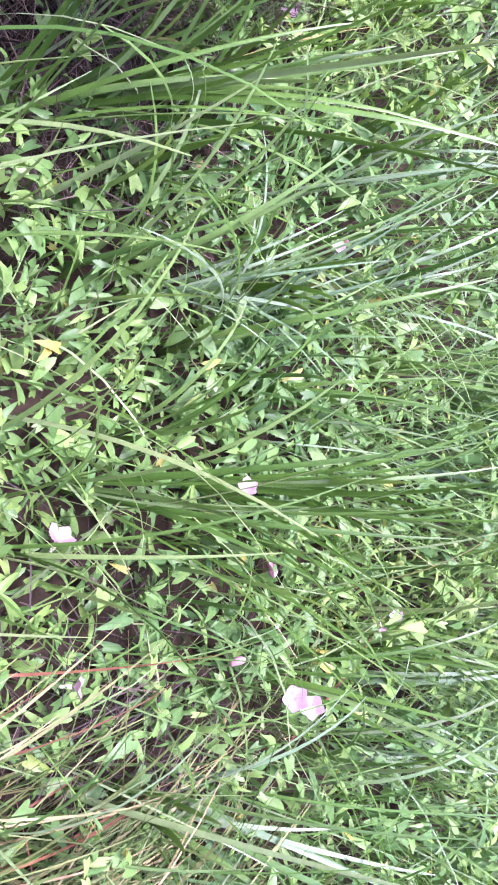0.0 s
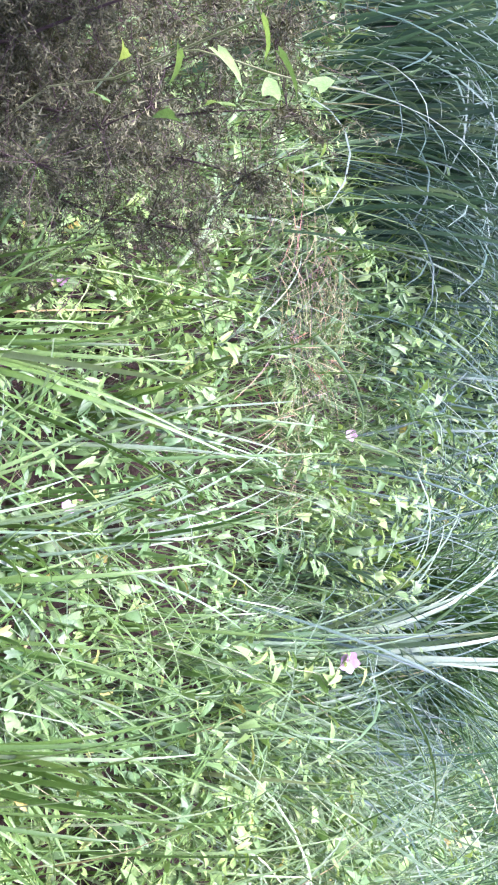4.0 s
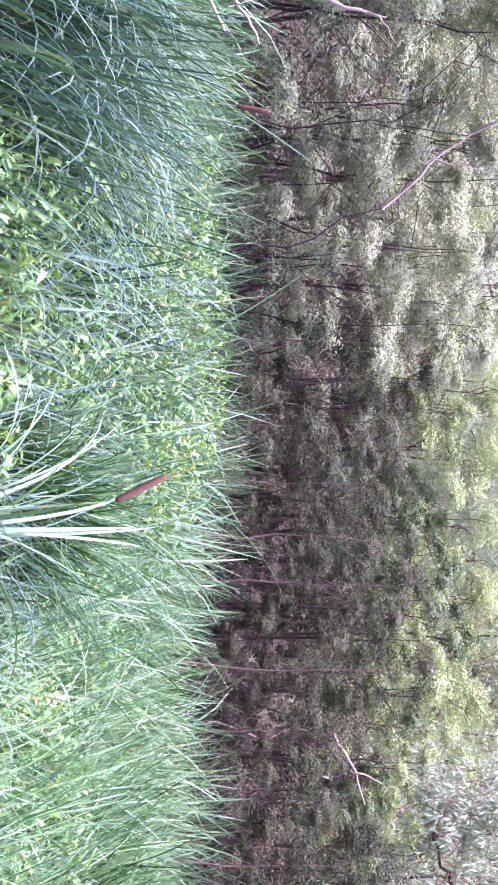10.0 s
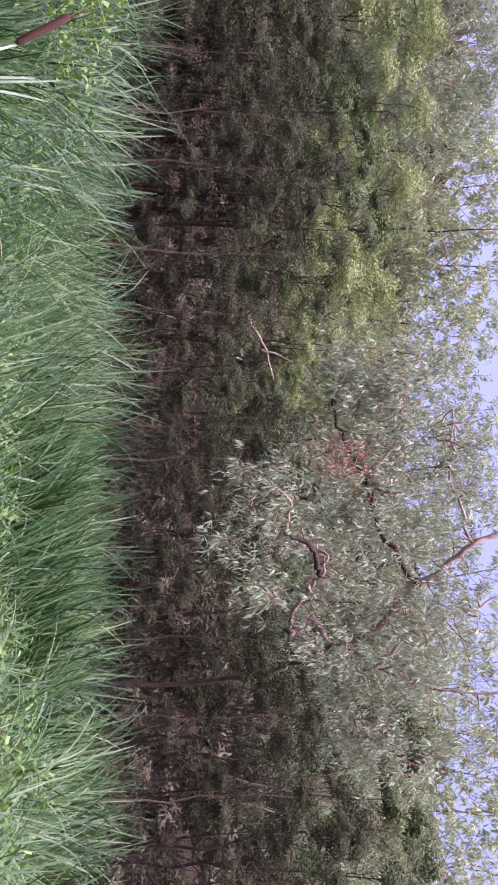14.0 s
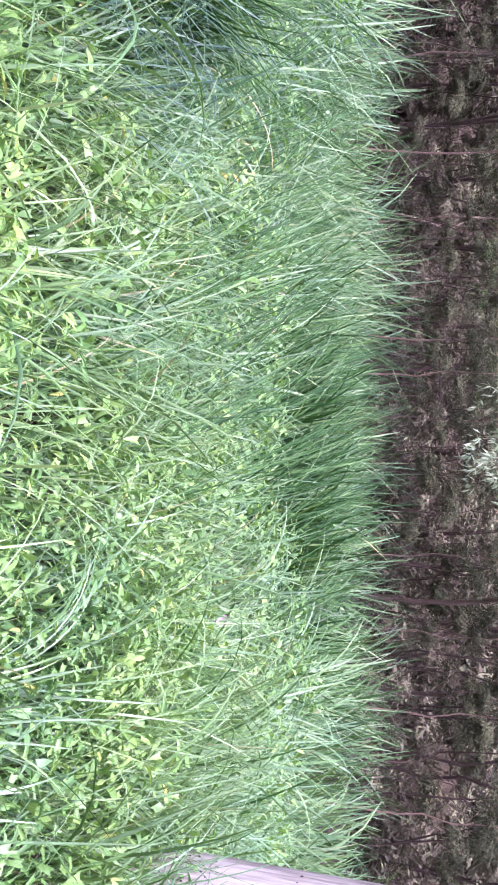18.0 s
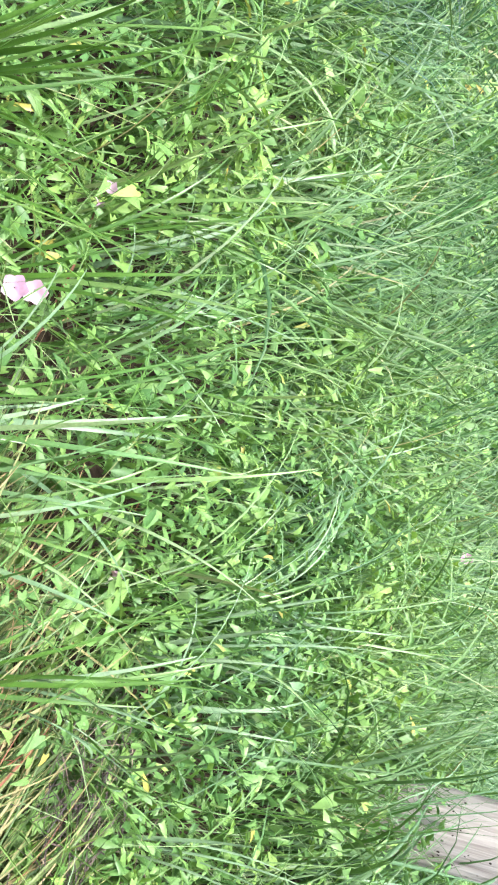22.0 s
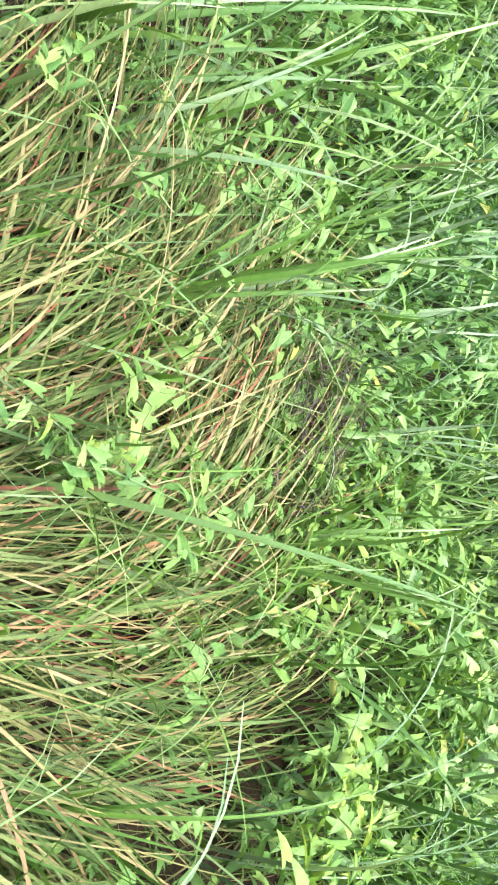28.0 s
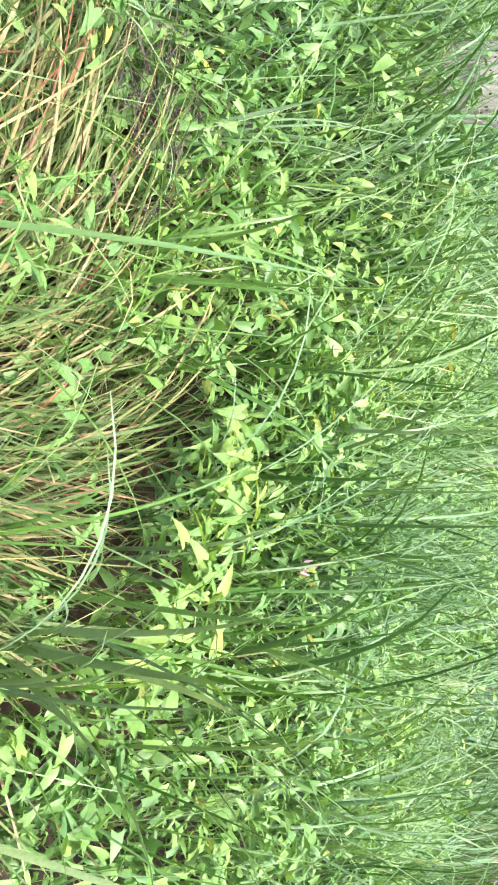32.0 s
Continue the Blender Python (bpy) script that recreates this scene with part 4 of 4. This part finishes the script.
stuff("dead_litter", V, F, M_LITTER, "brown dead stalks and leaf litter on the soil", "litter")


# ---- single plants ----
LEAF_MESHES = []
for k in range(5):
    v = LEAF_V * (uni(0.6, 0.95, 1)[0], 1, uni(0.6, 2.0, 1)[0])
    v[:, 2] -= 0.1 * uni(-0.3, 1.0, 1)[0] * v[:, 1] ** 2
    LEAF_MESHES.append([sheet("leaf", v, LEAF_T, m) for m in (M_LEAF1, M_YLEAF)])


def vine(base, ends, count, size, label, group, young=0, up=0.02, wide=0.012):
    """A creeping stem with single leaves along it."""
    ob = thing("bindweed_vine", base, label, "vine", group)
    line = wander((0, 0, 0), np.subtract(ends, base), 14, 0.025)
    V, F = tube(line, np.full(14, 0.0018), 5)
    part("stem", sheet("stem", V, F, M_STEM), ob)
    for k in range(count):
        s = (k + 0.6) / count
        p = [np.interp(s, np.linspace(0, 1, 14), line[:, i]) for i in range(3)]
        leaf = part("leaf", LEAF_MESHES[rng.randint(0, 5)][young], ob)
        q = size * uni(0.7, 1.25, 1)[0]
        R = turns(uni(0, 6.283, 1), rng.normal(0.35, 0.35, 1), rng.normal(0, 0.4, 1))[0]
        leaf.matrix_basis = Matrix.Translation((p[0] + rng.normal(0, wide), p[1] + rng.normal(0, wide), p[2] + up * rng.uniform(0, 1))) @ Matrix(R.tolist()).to_4x4() @ Matrix.Diagonal((q, q, q, 1))
    return ob


def over(x, y, up):
    return (x, y, float(height(x, y) + layer(x, y)) * up + 0.02)


for k in range(17):
    a, r = radians(-24 + k * 7.8), (1.35, 1.85, 1.6, 2.2)[k % 4]
    x0, y0 = r * math.sin(a), r * math.cos(a)
    b = uni(0, 6.283, 1)[0]
    vine(over(x0, y0, 0.85), over(x0 + 0.36 * math.cos(b), y0 + 0.36 * math.sin(b), 1.0), 11, 0.062, "creeping bindweed vine with arrow-shaped green leaves", "bindweed vines")
for a, e, count, size, young in (((1.06, 0.18, 0.46), (1.22, 0.36, 0.5), 16, 0.042, 1), ((2.12, 0.0, 0.62), (1.88, -0.3, 0.7), 70, 0.062, 1), ((1.98, -0.2, 0.7), (1.84, -0.5, 0.7), 60, 0.062, 1), ((1.84, -0.46, 0.64), (1.74, -0.6, 0.66), 40, 0.062, 1), ((1.36, -0.56, 0.58), (1.3, -0.72, 0.58), 26, 0.056, 1), ((1.14, 0.32, 0.46), (1.2, 0.2, 0.48), 8, 0.055, 1)):
    vine(a, e, count, size, "pale yellow-green bindweed shoot over dry grass", "bindweed vines", young, 0.05, 0.045)
for a, e, count in (((0.92, 0.16, 0.5), (1.05, 0.15, 0.53), 12), ((1.02, 0.12, 0.5), (1.34, 0.1, 0.55), 24), ((0.78, 0.66, 0.42), (1.08, 0.6, 0.5), 16), ((1.15, 0.74, 0.48), (1.32, 0.84, 0.52), 14), ((1.46, 0.52, 0.46), (1.6, 0.74, 0.5), 12),
                    ((1.66, 0.1, 0.52), (2.06, 0.04, 0.6), 24), ((1.15, 0.5, 0.42), (1.3, 0.62, 0.46), 9), ((1.5, -0.42, 0.5), (1.85, -0.62, 0.6), 20), ((1.4, 0.36, 0.46), (1.6, 0.26, 0.52), 9)):
    vine(a, e, int(count * 1.8), 0.038 if a[0] < 1.4 else 0.046, "bindweed shoot with green arrow leaves trailing over dry grass", "bindweed vines", 0, 0.03, 0.022)
vine((0.38, 2.35, 0.5), (0.5, 2.8, 0.74), 18, 0.065, "pale yellow-green bindweed shoot below the cattail", "bindweed vines", 1)
vine((0.78, 1.6, 0.4), (0.84, 1.85, 0.72), 7, 0.06, "pale yellow-green bindweed shoot among grass", "bindweed vines", 1)

BLADE_MESHES = []
for k in range(8):
    made = blades(np.zeros((1, 3)), 0.0, 1.0, 0.016, 0.05 + 0.03 * k, 0.5 + 0.22 * k, 12, 0.25, 1.9)
    BLADE_MESHES.append([sheet("blade", *made, m) for m in (M_GRASS1, M_TYPHA1, M_PALEREED1)])


def tuft(name, at, count, long, wide, label, category, group, kind, toward, fan=1.2, tilt=0.0, name_of="blade", most=8):
    ob = thing(name, at, label, category, group)
    for k in range(count):
        b = part(name_of, BLADE_MESHES[rng.randint(0, most)][kind], ob)
        q = long * uni(0.65, 1.15, 1)[0]
        w = wide / 0.016 * uni(0.7, 1.2, 1)[0]
        turn = toward + rng.normal(0, fan)
        b.matrix_basis = Matrix.Translation((rng.normal(0, 0.02), rng.normal(0, 0.02), -0.02)) @ Matrix.Rotation(turn, 4, "Z") @ Matrix.Rotation(tilt * rng.uniform(0, 1), 4, "Y") @ Matrix.Diagonal((q, w, q, 1))
    return ob


for k in range(32):
    a, r = radians(-22 + k * 4.2), (1.25, 1.75, 1.45, 2.3)[k % 4] + uni(-0.1, 0.1, 1)[0]
    x0, y0 = r * math.sin(a), r * math.cos(a)
    if straw(x0, y0) > 0.5 and k % 2 or abs(math.degrees(a) - 33) < 5 and r < 1.6:
        continue
    tuft("grass_tussock", (x0, y0, float(height(x0, y0))), 8 if k < 18 else 5, 0.74 if k < 18 else 0.62, 0.017 if k < 18 else 0.014, "tussock of long arching green grass blades", "grass", "grass tussocks", 0, uni(0, 6.283, 1)[0], 1.0, 0.2, "blade", 5)


for k in range(46):
    a, r = radians(-24 + (k * 61.8) % 142), (1.5, 2.1, 2.7, 3.2)[k % 4] + uni(-0.15, 0.15, 1)[0]
    x0, y0 = r * math.sin(a), r * math.cos(a)
    if straw(x0, y0) > 0.4 or ditch(x0, y0) > 0.2 or hollow(x0, y0) > 0.2 or (abs(math.degrees(a) - 34) < 9 and r < 1.9):
        continue
    tuft("grass_tussock", (x0, y0, float(height(x0, y0))), 7, uni(0.55, 0.85, 1)[0], uni(0.011, 0.018, 1)[0], "tussock of pale blue-green grass blades crossing the leaves", "grass", "grass tussocks", 2 if k % 3 else 0, 2.2 + rng.normal(0, 1.0), 0.7, 0.35, "blade", 6)


def sheaf(base, tip, count, wide, kind, label):
    """A close bundle of long blades that rise from one foot towards one side."""
    d = Vector(tip) - Vector(base)
    foot = Vector(base) - d * ((base[2] - float(height(base[0], base[1])) + 0.02) / d.z)
    ob = thing("grass_tussock", tuple(foot), label, "grass", "grass tussocks")
    for k in range(count):
        way = Vector(tip) - foot + Vector(rng.normal(0, 0.055, 3).tolist())
        q = way.length * uni(0.75, 1.12, 1)[0]
        w = wide / 0.016 * uni(0.75, 1.2, 1)[0]
        blade = part("blade", BLADE_MESHES[rng.randint(0, 3)][kind], ob)
        blade.matrix_basis = Matrix.Translation((rng.normal(0, 0.012), rng.normal(0, 0.012), 0)) @ way.to_track_quat("Z", "Y").to_matrix().to_4x4() @ Matrix.Rotation(uni(0, 6.283, 1)[0], 4, "Z") @ Matrix.Diagonal((q, w, q, 1))


for base, tip, count, wide, kind in (((-0.46, 1.27, 0.18), (-0.29, 1.41, 0.95), 13, 0.018, 0), ((0.35, 1.08, 0.18), (0.45, 1.15, 0.84), 9, 0.017, 0), ((0.42, 1.38, 0.18), (0.58, 1.44, 0.95), 11, 0.017, 0),
                                     ((1.3, 0.6, 0.42), (1.35, 0.7, 0.9), 8, 0.016, 0), ((1.8, 0.27, 0.45), (1.89, 0.34, 0.92), 10, 0.015, 0), ((1.4, 0.64, 0.25), (1.44, 0.78, 0.8), 5, 0.014, 2),
                                     ((2.0, 0.62, 0.4), (2.1, 0.78, 0.95), 7, 0.014, 2), ((1.9, 1.1, 0.3), (1.86, 1.32, 0.9), 8, 0.015, 2), ((0.95, 1.75, 0.3), (0.85, 1.9, 0.9), 7, 0.015, 0)):
    sheaf(base, tip, count, wide, kind, "bundle of long deep green grass blades rising together" if kind == 0 else "bundle of pale blue-green grass blades leaning together")


def cattail(at, tall, count, label, lean, spikes=(), fan=0.9, most=8):
    ob = tuft("cattail_plant", at, count, tall, 0.02, label, "cattail", "cattail plants", 1, lean, fan, 0.25, "strap_leaf", most) if not spikes else tuft("cattail_plant", at, count, tall, 0.034, label, "cattail", "cattail plants", 2, lean, fan, 0.2, "strap_leaf", most)
    for foot, neck, tip in spikes:
        d = np.subtract(tip, neck)
        V, F = tube(np.stack([np.array(foot) * (1 - s) + np.array(neck) * s for s in np.linspace(0, 1, 6)]), np.linspace(0.007, 0.004, 6), 7)
        part("stalk", sheet("stalk", V, F, M_STEM), ob)
        s = np.array([0, 0.02, 0.06, 0.3, 0.7, 0.94, 0.98, 1.0])
        V, F = tube(np.array(neck) + s[:, None] * d * 0.86, np.array([0.003, 0.011, 0.0145, 0.0155, 0.0155, 0.0145, 0.01, 0.003]), 14)
        spike = part("seed_spike", sheet("seed_spike", V, F, M_SPIKE), ob, "velvety reddish-brown seed spike")
        e = np.array(neck) + d * 0.85
        V, F = merge([tube([e, e + d * 0.1 + rng.normal(0, 0.012, 3), e + d * 0.2 + rng.normal(0, 0.03, 3)], [0.003, 0.002, 0.001], 4) for _ in range(5)])
        part("withered_tip", sheet("withered_tip", V, F, M_DRY), spike, "withered straw-coloured tip")
    return ob


c0 = np.array((0.61, 3.53, 0.06))
cattail(tuple(c0), 1.32, 17, "cattail with arching blue-green leaves and a brown seed spike", 2.3, [((0, 0, 0), (-0.1, 0.18, 1.11), (-0.225, 0.26, 1.36))], 0.7, 6)
for x0, y0, tall, lean in ((0.2, 3.7, 1.1, -0.6), (0.6, 4.0, 1.2, 0.4), (-1.75, 3.75, 1.5, 0.5), (-2.1, 4.1, 1.6, 0.3), (-1.5, 4.1, 1.5, 0.0), (-1.9, 4.4, 1.7, 0.4), (-1.4, 4.6, 1.7, 0.2), (-0.9, 4.3, 1.3, 0.3),
                           (-0.45, 4.9, 1.3, -0.2), (0.9, 4.7, 1.2, 0.8)):
    cattail((x0, y0, float(height(x0, y0))), tall, 12, "cattail plant with blue-green strap leaves bent at the tips", lean)
p0 = np.array((-1.75, 5.2, 0.0))
cattail(tuple(p0), 1.7, 10, "tall cattail with a dark seed spike among the reeds", 0.5, [((0, 0, 0), (0.12, 0.1, 1.62), (0.15, 0.12, 1.85))])


# ---- bindweed flowers ----
def corolla(R, deep, ruffle):
    s, seg = np.array([0.06, 0.2, 0.5, 0.8, 1.0]), 20
    t = np.arange(seg) * 2 * np.pi / seg
    lobe = 1 + 0.12 * np.cos(5 * t)
    V = np.stack([np.stack([R * q * np.cos(t) * (lobe if q > 0.6 else 1), R * q * np.sin(t) * (lobe if q > 0.6 else 1), deep * (q ** 0.7 - 1) + ruffle * q * q * np.cos(5 * t + 0.4)], -1) for q in s])
    i, j = np.meshgrid(np.arange(len(s) - 1), np.arange(seg), indexing="ij")
    k = (j + 1) % seg
    return V.reshape(-1, 3), np.stack([i * seg + j, i * seg + k, (i + 1) * seg + k, (i + 1) * seg + j], -1).reshape(-1, 4)


def flower(at, face, R, label, rolled=False):
    """A funnel flower whose mouth looks along face; its stalk goes down into the leaves."""
    d = Vector(face).normalized()
    turn = d.to_track_quat("Z", "Y").to_matrix().to_4x4()
    ob = thing("bindweed_flower", Matrix.Translation(at) @ turn, label, "flower", "bindweed flowers")
    if rolled:
        s = np.linspace(0, 1, 9)
        V, F = tube(np.stack([0.004 * np.sin(s * 5), 0 * s, -0.03 + s * R * 2.0], -1), R * np.array([0.2, 0.34, 0.42, 0.46, 0.5, 0.52, 0.46, 0.3, 0.08]), 10)
        part("rolled_petals", sheet("rolled_petals", V, F, M_PINK), ob, "rolled dusky pink petals")
    else:
        funnel = part("corolla", sheet("corolla", *corolla(R, R * 0.7, R * 0.15), M_PETAL), ob, "pale pink funnel of joined petals")
        V, F = tube([(0, 0, -R * 1.7), (0, 0, -R * 1.1), (0, 0, -R * 0.72)], [R * 0.13, R * 0.16, R * 0.22], 10)
        part("throat", sheet("throat", V, F, M_THROAT), funnel, "creamy narrow throat")
    for k in range(4):
        a = k * 1.571
        v = LEAF_V[[0, 1, 2, 3, 6, 7, 8, 11, 12, 13]] * (0.9, 1, 1)
        me = sheet("sepal", v, np.array([(0, 4, 5), (0, 5, 1), (1, 5, 6), (1, 6, 2), (2, 6, 3), (0, 8, 7), (0, 1, 8), (1, 9, 8), (1, 2, 9), (2, 3, 9)]), M_LEAF1)
        sep = part("sepal", me, ob)
        sep.matrix_basis = Matrix.Translation((0, 0, -R * 1.75)) @ Matrix.Rotation(a, 4, "Z") @ Matrix.Rotation(1.25, 4, "X") @ Matrix.Diagonal((R * 0.8,) * 3 + (1,))
    soil = float(height(at[0], at[1])) - 0.03
    inv = (Matrix.Translation(at) @ turn).inverted()
    end, foot = Vector((0, 0, -R * 1.7)), inv @ Vector((at[0] + 0.03, at[1] + 0.04, soil))
    mid = (end + foot) / 2 + Vector((0.01, 0.02, -0.03))
    V, F = tube([tuple(end), tuple(end + (mid - end) * 0.5 + Vector((0, 0, -0.012))), tuple(mid), tuple(foot)], [0.0016] * 4, 5)
    part("stalk", sheet("stalk", V, F, M_STEM), ob)
    return ob


OPEN, BUD, SMALL = "open pale pink bindweed flower above green leaves", "rolled pink bindweed flower among leaves", "small half-open white bindweed flower among grass"
for at, face, R, label, rolled in (
        ((0.815, 1.215, 0.41), (-0.45, -0.6, 0.75), 0.026, OPEN, False), ((0.85, 1.25, 0.42), (-0.2, -0.75, 0.7), 0.025, OPEN, False),
        ((0.38, 1.3, 0.31), (-0.5, -0.3, 0.7), 0.021, OPEN, False), ((0.65, 1.46, 0.19), (0.5, -0.3, 0.5), 0.022, BUD, True), ((0.77, 1.25, 0.24), (-0.3, 0.3, 0.6), 0.019, BUD, True),
        ((0.86, 1.73, 0.34), (-0.6, -0.4, 0.4), 0.017, SMALL, False), ((0.89, 1.7, 0.31), (0.6, -0.4, 0.4), 0.013, SMALL, False), ((-0.09, 1.77, 0.32), (-0.4, -0.3, 0.7), 0.018, OPEN, False),
        ((0.37, 0.93, 0.14), (-0.6, 0.2, 0.6), 0.028, OPEN, False), ((0.61, 0.81, 0.27), (0.2, 0.6, 0.6), 0.022, SMALL, False), ((1.55, 1.08, 0.41), (-0.2, 0.75, 0.45), 0.024, OPEN, False),
        ((2.29, 0.27, 0.40), (-0.6, 0.4, 0.5), 0.015, BUD, True), ((2.67, -0.3, 0.56), (-0.6, -0.1, 0.7), 0.022, BUD, True), ((2.53, -0.4, 0.71), (-0.5, -0.5, 0.7), 0.03, OPEN, False),
        ((4.49, -0.93, 0.64), (-0.6, 0.1, 0.6), 0.035, OPEN, False), ((0.46, 2.71, 0.72), (0.1, -0.7, 0.7), 0.034, OPEN, False), ((-0.32, 3.58, 0.47), (0.2, -0.7, 0.6), 0.026, SMALL, False),
        ((-0.72, 1.96, 0.16), (0.6, -0.5, 0.6), 0.028, OPEN, False), ((-0.1, 1.96, 0.22), (0.2, -0.4, 0.8), 0.016, BUD, True), ((1.98, -0.45, 0.55), (-0.4, 0.2, 0.8), 0.015, BUD, True), ((3.6, 2.9, 0.72), (-0.6, -0.6, 0.5), 0.034, OPEN, False)):
    flower(at, face, R, label, rolled)

# ---- fine-leaved shrub ----
shrub = thing("fine_leaved_shrub", (-0.95, 1.35, float(height(-0.95, 1.35))), "twiggy grey-olive shrub with tiny needle leaves beside the path", "shrub")
tips = []
for k in range(32):
    e = (-0.34 + 0.7 * (k * 0.618 % 1), uni(-0.3, 0.24, 1)[0], uni(0.35, 1.15, 1)[0])
    way = wander((rng.normal(0, 0.05), rng.normal(0, 0.05), -0.03), e, 9, 0.02)
    part("branch", sheet("branch", *tube(way, np.linspace(0.006, 0.0015, 9), 6), M_TWIG), shrub)
    tips.append(way[5:])
tips = np.concatenate(tips)
tw, ends = [], []
for k in range(2700):
    p = tips[rng.randint(0, len(tips))]
    q = p + rng.normal(0, 0.07, 3) + (0, 0, 0.03)
    tw.append(tube([p, (p + q) / 2 + rng.normal(0, 0.012, 3), q], [0.001, 0.0007, 0.0004], 3))
    ends += [p * (1 - s) + q * s for s in np.linspace(0.2, 1, 34)]
tagged(part("twig_tangle", sheet("twig_tangle", *merge(tw), M_TWIG), shrub), kind="stuff")
ends = np.array(ends)
ends = np.repeat(ends, 2, 0)
part("needle_leaves", sheet("needle_leaves", *slips(ends + rng.normal(0, 0.006, ends.shape), rng.normal(0, 1, ends.shape), rng.normal(0, 1, ends.shape), uni(0.009, 0.018, len(ends)), 0.2, False), M_NEEDLE, False), shrub, "tiny grey-olive needle leaves")

# vine climbing the shrub, with single bright leaves
climber = thing("climbing_vine", (-0.8, 1.2, float(height(-0.8, 1.2))), "climbing vine with bright yellow-green leaves on the shrub", "vine")
way = wander((0, 0, 0), (0.02, -0.1, 1.12), 10, 0.03)
V, F = merge([tube(way, np.full(10, 0.002), 5), tube(wander(way[-2], (0.1, 0.0, 1.22), 6, 0.01), np.full(6, 0.0015), 5)])
part("stem", sheet("stem", V, F, M_STEM), climber)
for (px, py, pz), q, hd, tl, rl, young in (
        ((-0.70, 1.17, 1.21), 0.055, 2.2, -0.3, 0.9, 1), ((-0.68, 1.12, 1.16), 0.055, 2.6, 0.2, 0.9, 1), ((-0.67, 1.10, 1.10), 0.055, 2.4, 0.9, 1.0, 1), ((-0.66, 1.08, 1.03), 0.05, 2.4, 1.0, 0.3, 0),
        ((-0.67, 1.01, 1.22), 0.06, 0.4, -0.3, 0.6, 0), ((-0.69, 1.0, 1.14), 0.055, 0.2, -0.6, -0.5, 0), ((-0.72, 1.0, 1.2), 0.06, 1.0, 0.2, 0.6, 1), ((-0.74, 0.98, 1.25), 0.05, 2.0, 0.5, 0.2, 0),
        ((-0.70, 1.37, 1.15), 0.03, 1.0, 0.5, 0.3, 1), ((-0.74, 1.06, 1.05), 0.05, 0.8, 0.6, 0.8, 1), ((-0.76, 1.05, 0.97), 0.05, 1.8, 0.6, 0.4, 1), ((-0.72, 1.1, 0.9), 0.045, 2.8, 0.9, 0.4, 0)):
    leaf = part("leaf", LEAF_MESHES[rng.randint(0, 5)][young], climber)
    R = turns(np.array([hd]), np.array([tl]), np.array([rl]))[0]
    leaf.matrix_basis = Matrix.Translation((px + 0.8, py - 1.2, pz - float(height(-0.8, 1.2)))) @ Matrix(R.tolist()).to_4x4() @ Matrix.Diagonal((q, q, q, 1))

# ---- old post ----
post = thing("old_wooden_post", Matrix.Translation((3.575, 1.51, float(height(3.575, 1.51)))) @ Matrix.Rotation(radians(2), 4, (0.91, 0.41, 0)), "leaning weathered grey timber post with borer holes", "post")
ns, nz = 40, 26
tt, zz = np.arange(ns) * 2 * np.pi / ns, np.linspace(-0.1, 1.6, nz)
rr = 0.165 + 0.012 * np.cos(2 * tt + 0.4) + 0.007 * np.cos(5 * tt) - 0.006 * (np.cos(13 * tt + 0.7) > 0.85)
rr = rr[None] * (1 - 0.06 * zz[:, None]) + 0.003 * np.sin(3 * zz[:, None] + 4 * tt[None])
pv = np.stack([rr * np.cos(tt)[None], rr * np.sin(tt)[None], zz[:, None] + 0 * tt[None]], -1)
pv[-1, :, 2] += 0.03 * np.cos(tt + 1)
i, j = np.meshgrid(np.arange(nz - 1), np.arange(ns), indexing="ij")
k = (j + 1) % ns
pf = np.stack([i * ns + j, i * ns + k, (i + 1) * ns + k, (i + 1) * ns + j], -1).reshape(-1, 4)
cap = pv[-1] * (0.5, 0.5, 1)
pv2 = np.concatenate([pv.reshape(-1, 3), cap, cap[::-1] * (0.02, 0.02, 1)])
b0 = (nz - 1) * ns
jj = np.arange(ns)
pf2 = np.concatenate([pf, np.stack([b0 + jj, b0 + (jj + 1) % ns, b0 + ns + (jj + 1) % ns, b0 + ns + jj], -1)])
shaft = part("shaft", sheet("shaft", pv2[: b0 + 2 * ns], pf2, M_POST), post)
t = np.arange(8) * np.pi / 4
disc = np.concatenate([[(0, 0, 0)], np.stack([0 * t, np.cos(t), 1.5 * np.sin(t)], -1)])
dt = np.array([(0, q + 1, (q + 1) % 8 + 1) for q in range(8)])
hole_mesh = sheet("borer_hole", disc, dt, M_HOLE)
for q in range(90):
    th, z0 = math.radians(uni(150, 290, 1)[0]), uni(0.4, 1.4, 1)[0]
    r0 = np.interp(th % 6.283, tt, rr[int((z0 + 0.1) / 1.7 * (nz - 1))]) + 0.0025
    hole = part("borer_hole", hole_mesh, shaft)
    hole.matrix_basis = Matrix.Translation((r0 * math.cos(th), r0 * math.sin(th), z0)) @ Matrix.Rotation(th, 4, "Z") @ Matrix.Scale(uni(0.0025, 0.005, 1)[0], 4)

# reddish fallen stalks on the dry grass
for a, e, r in (((1.02, 0.72, 0.12), (1.3, 0.86, 0.2), 0.004), ((1.35, -0.2, 0.33), (1.55, 0.02, 0.42), 0.003), ((0.55, 0.62, 0.07), (0.75, 0.78, 0.1), 0.004)):
    ob = thing("dead_stalk", a, "reddish dead stalk lying on dry grass", "stalk", "dead stalks")
    part("stem", sheet("stem", *tube(wander((0, 0, 0), np.subtract(e, a), 7, 0.006), np.linspace(r, r * 0.5, 7), 6), M_TWIG), ob)
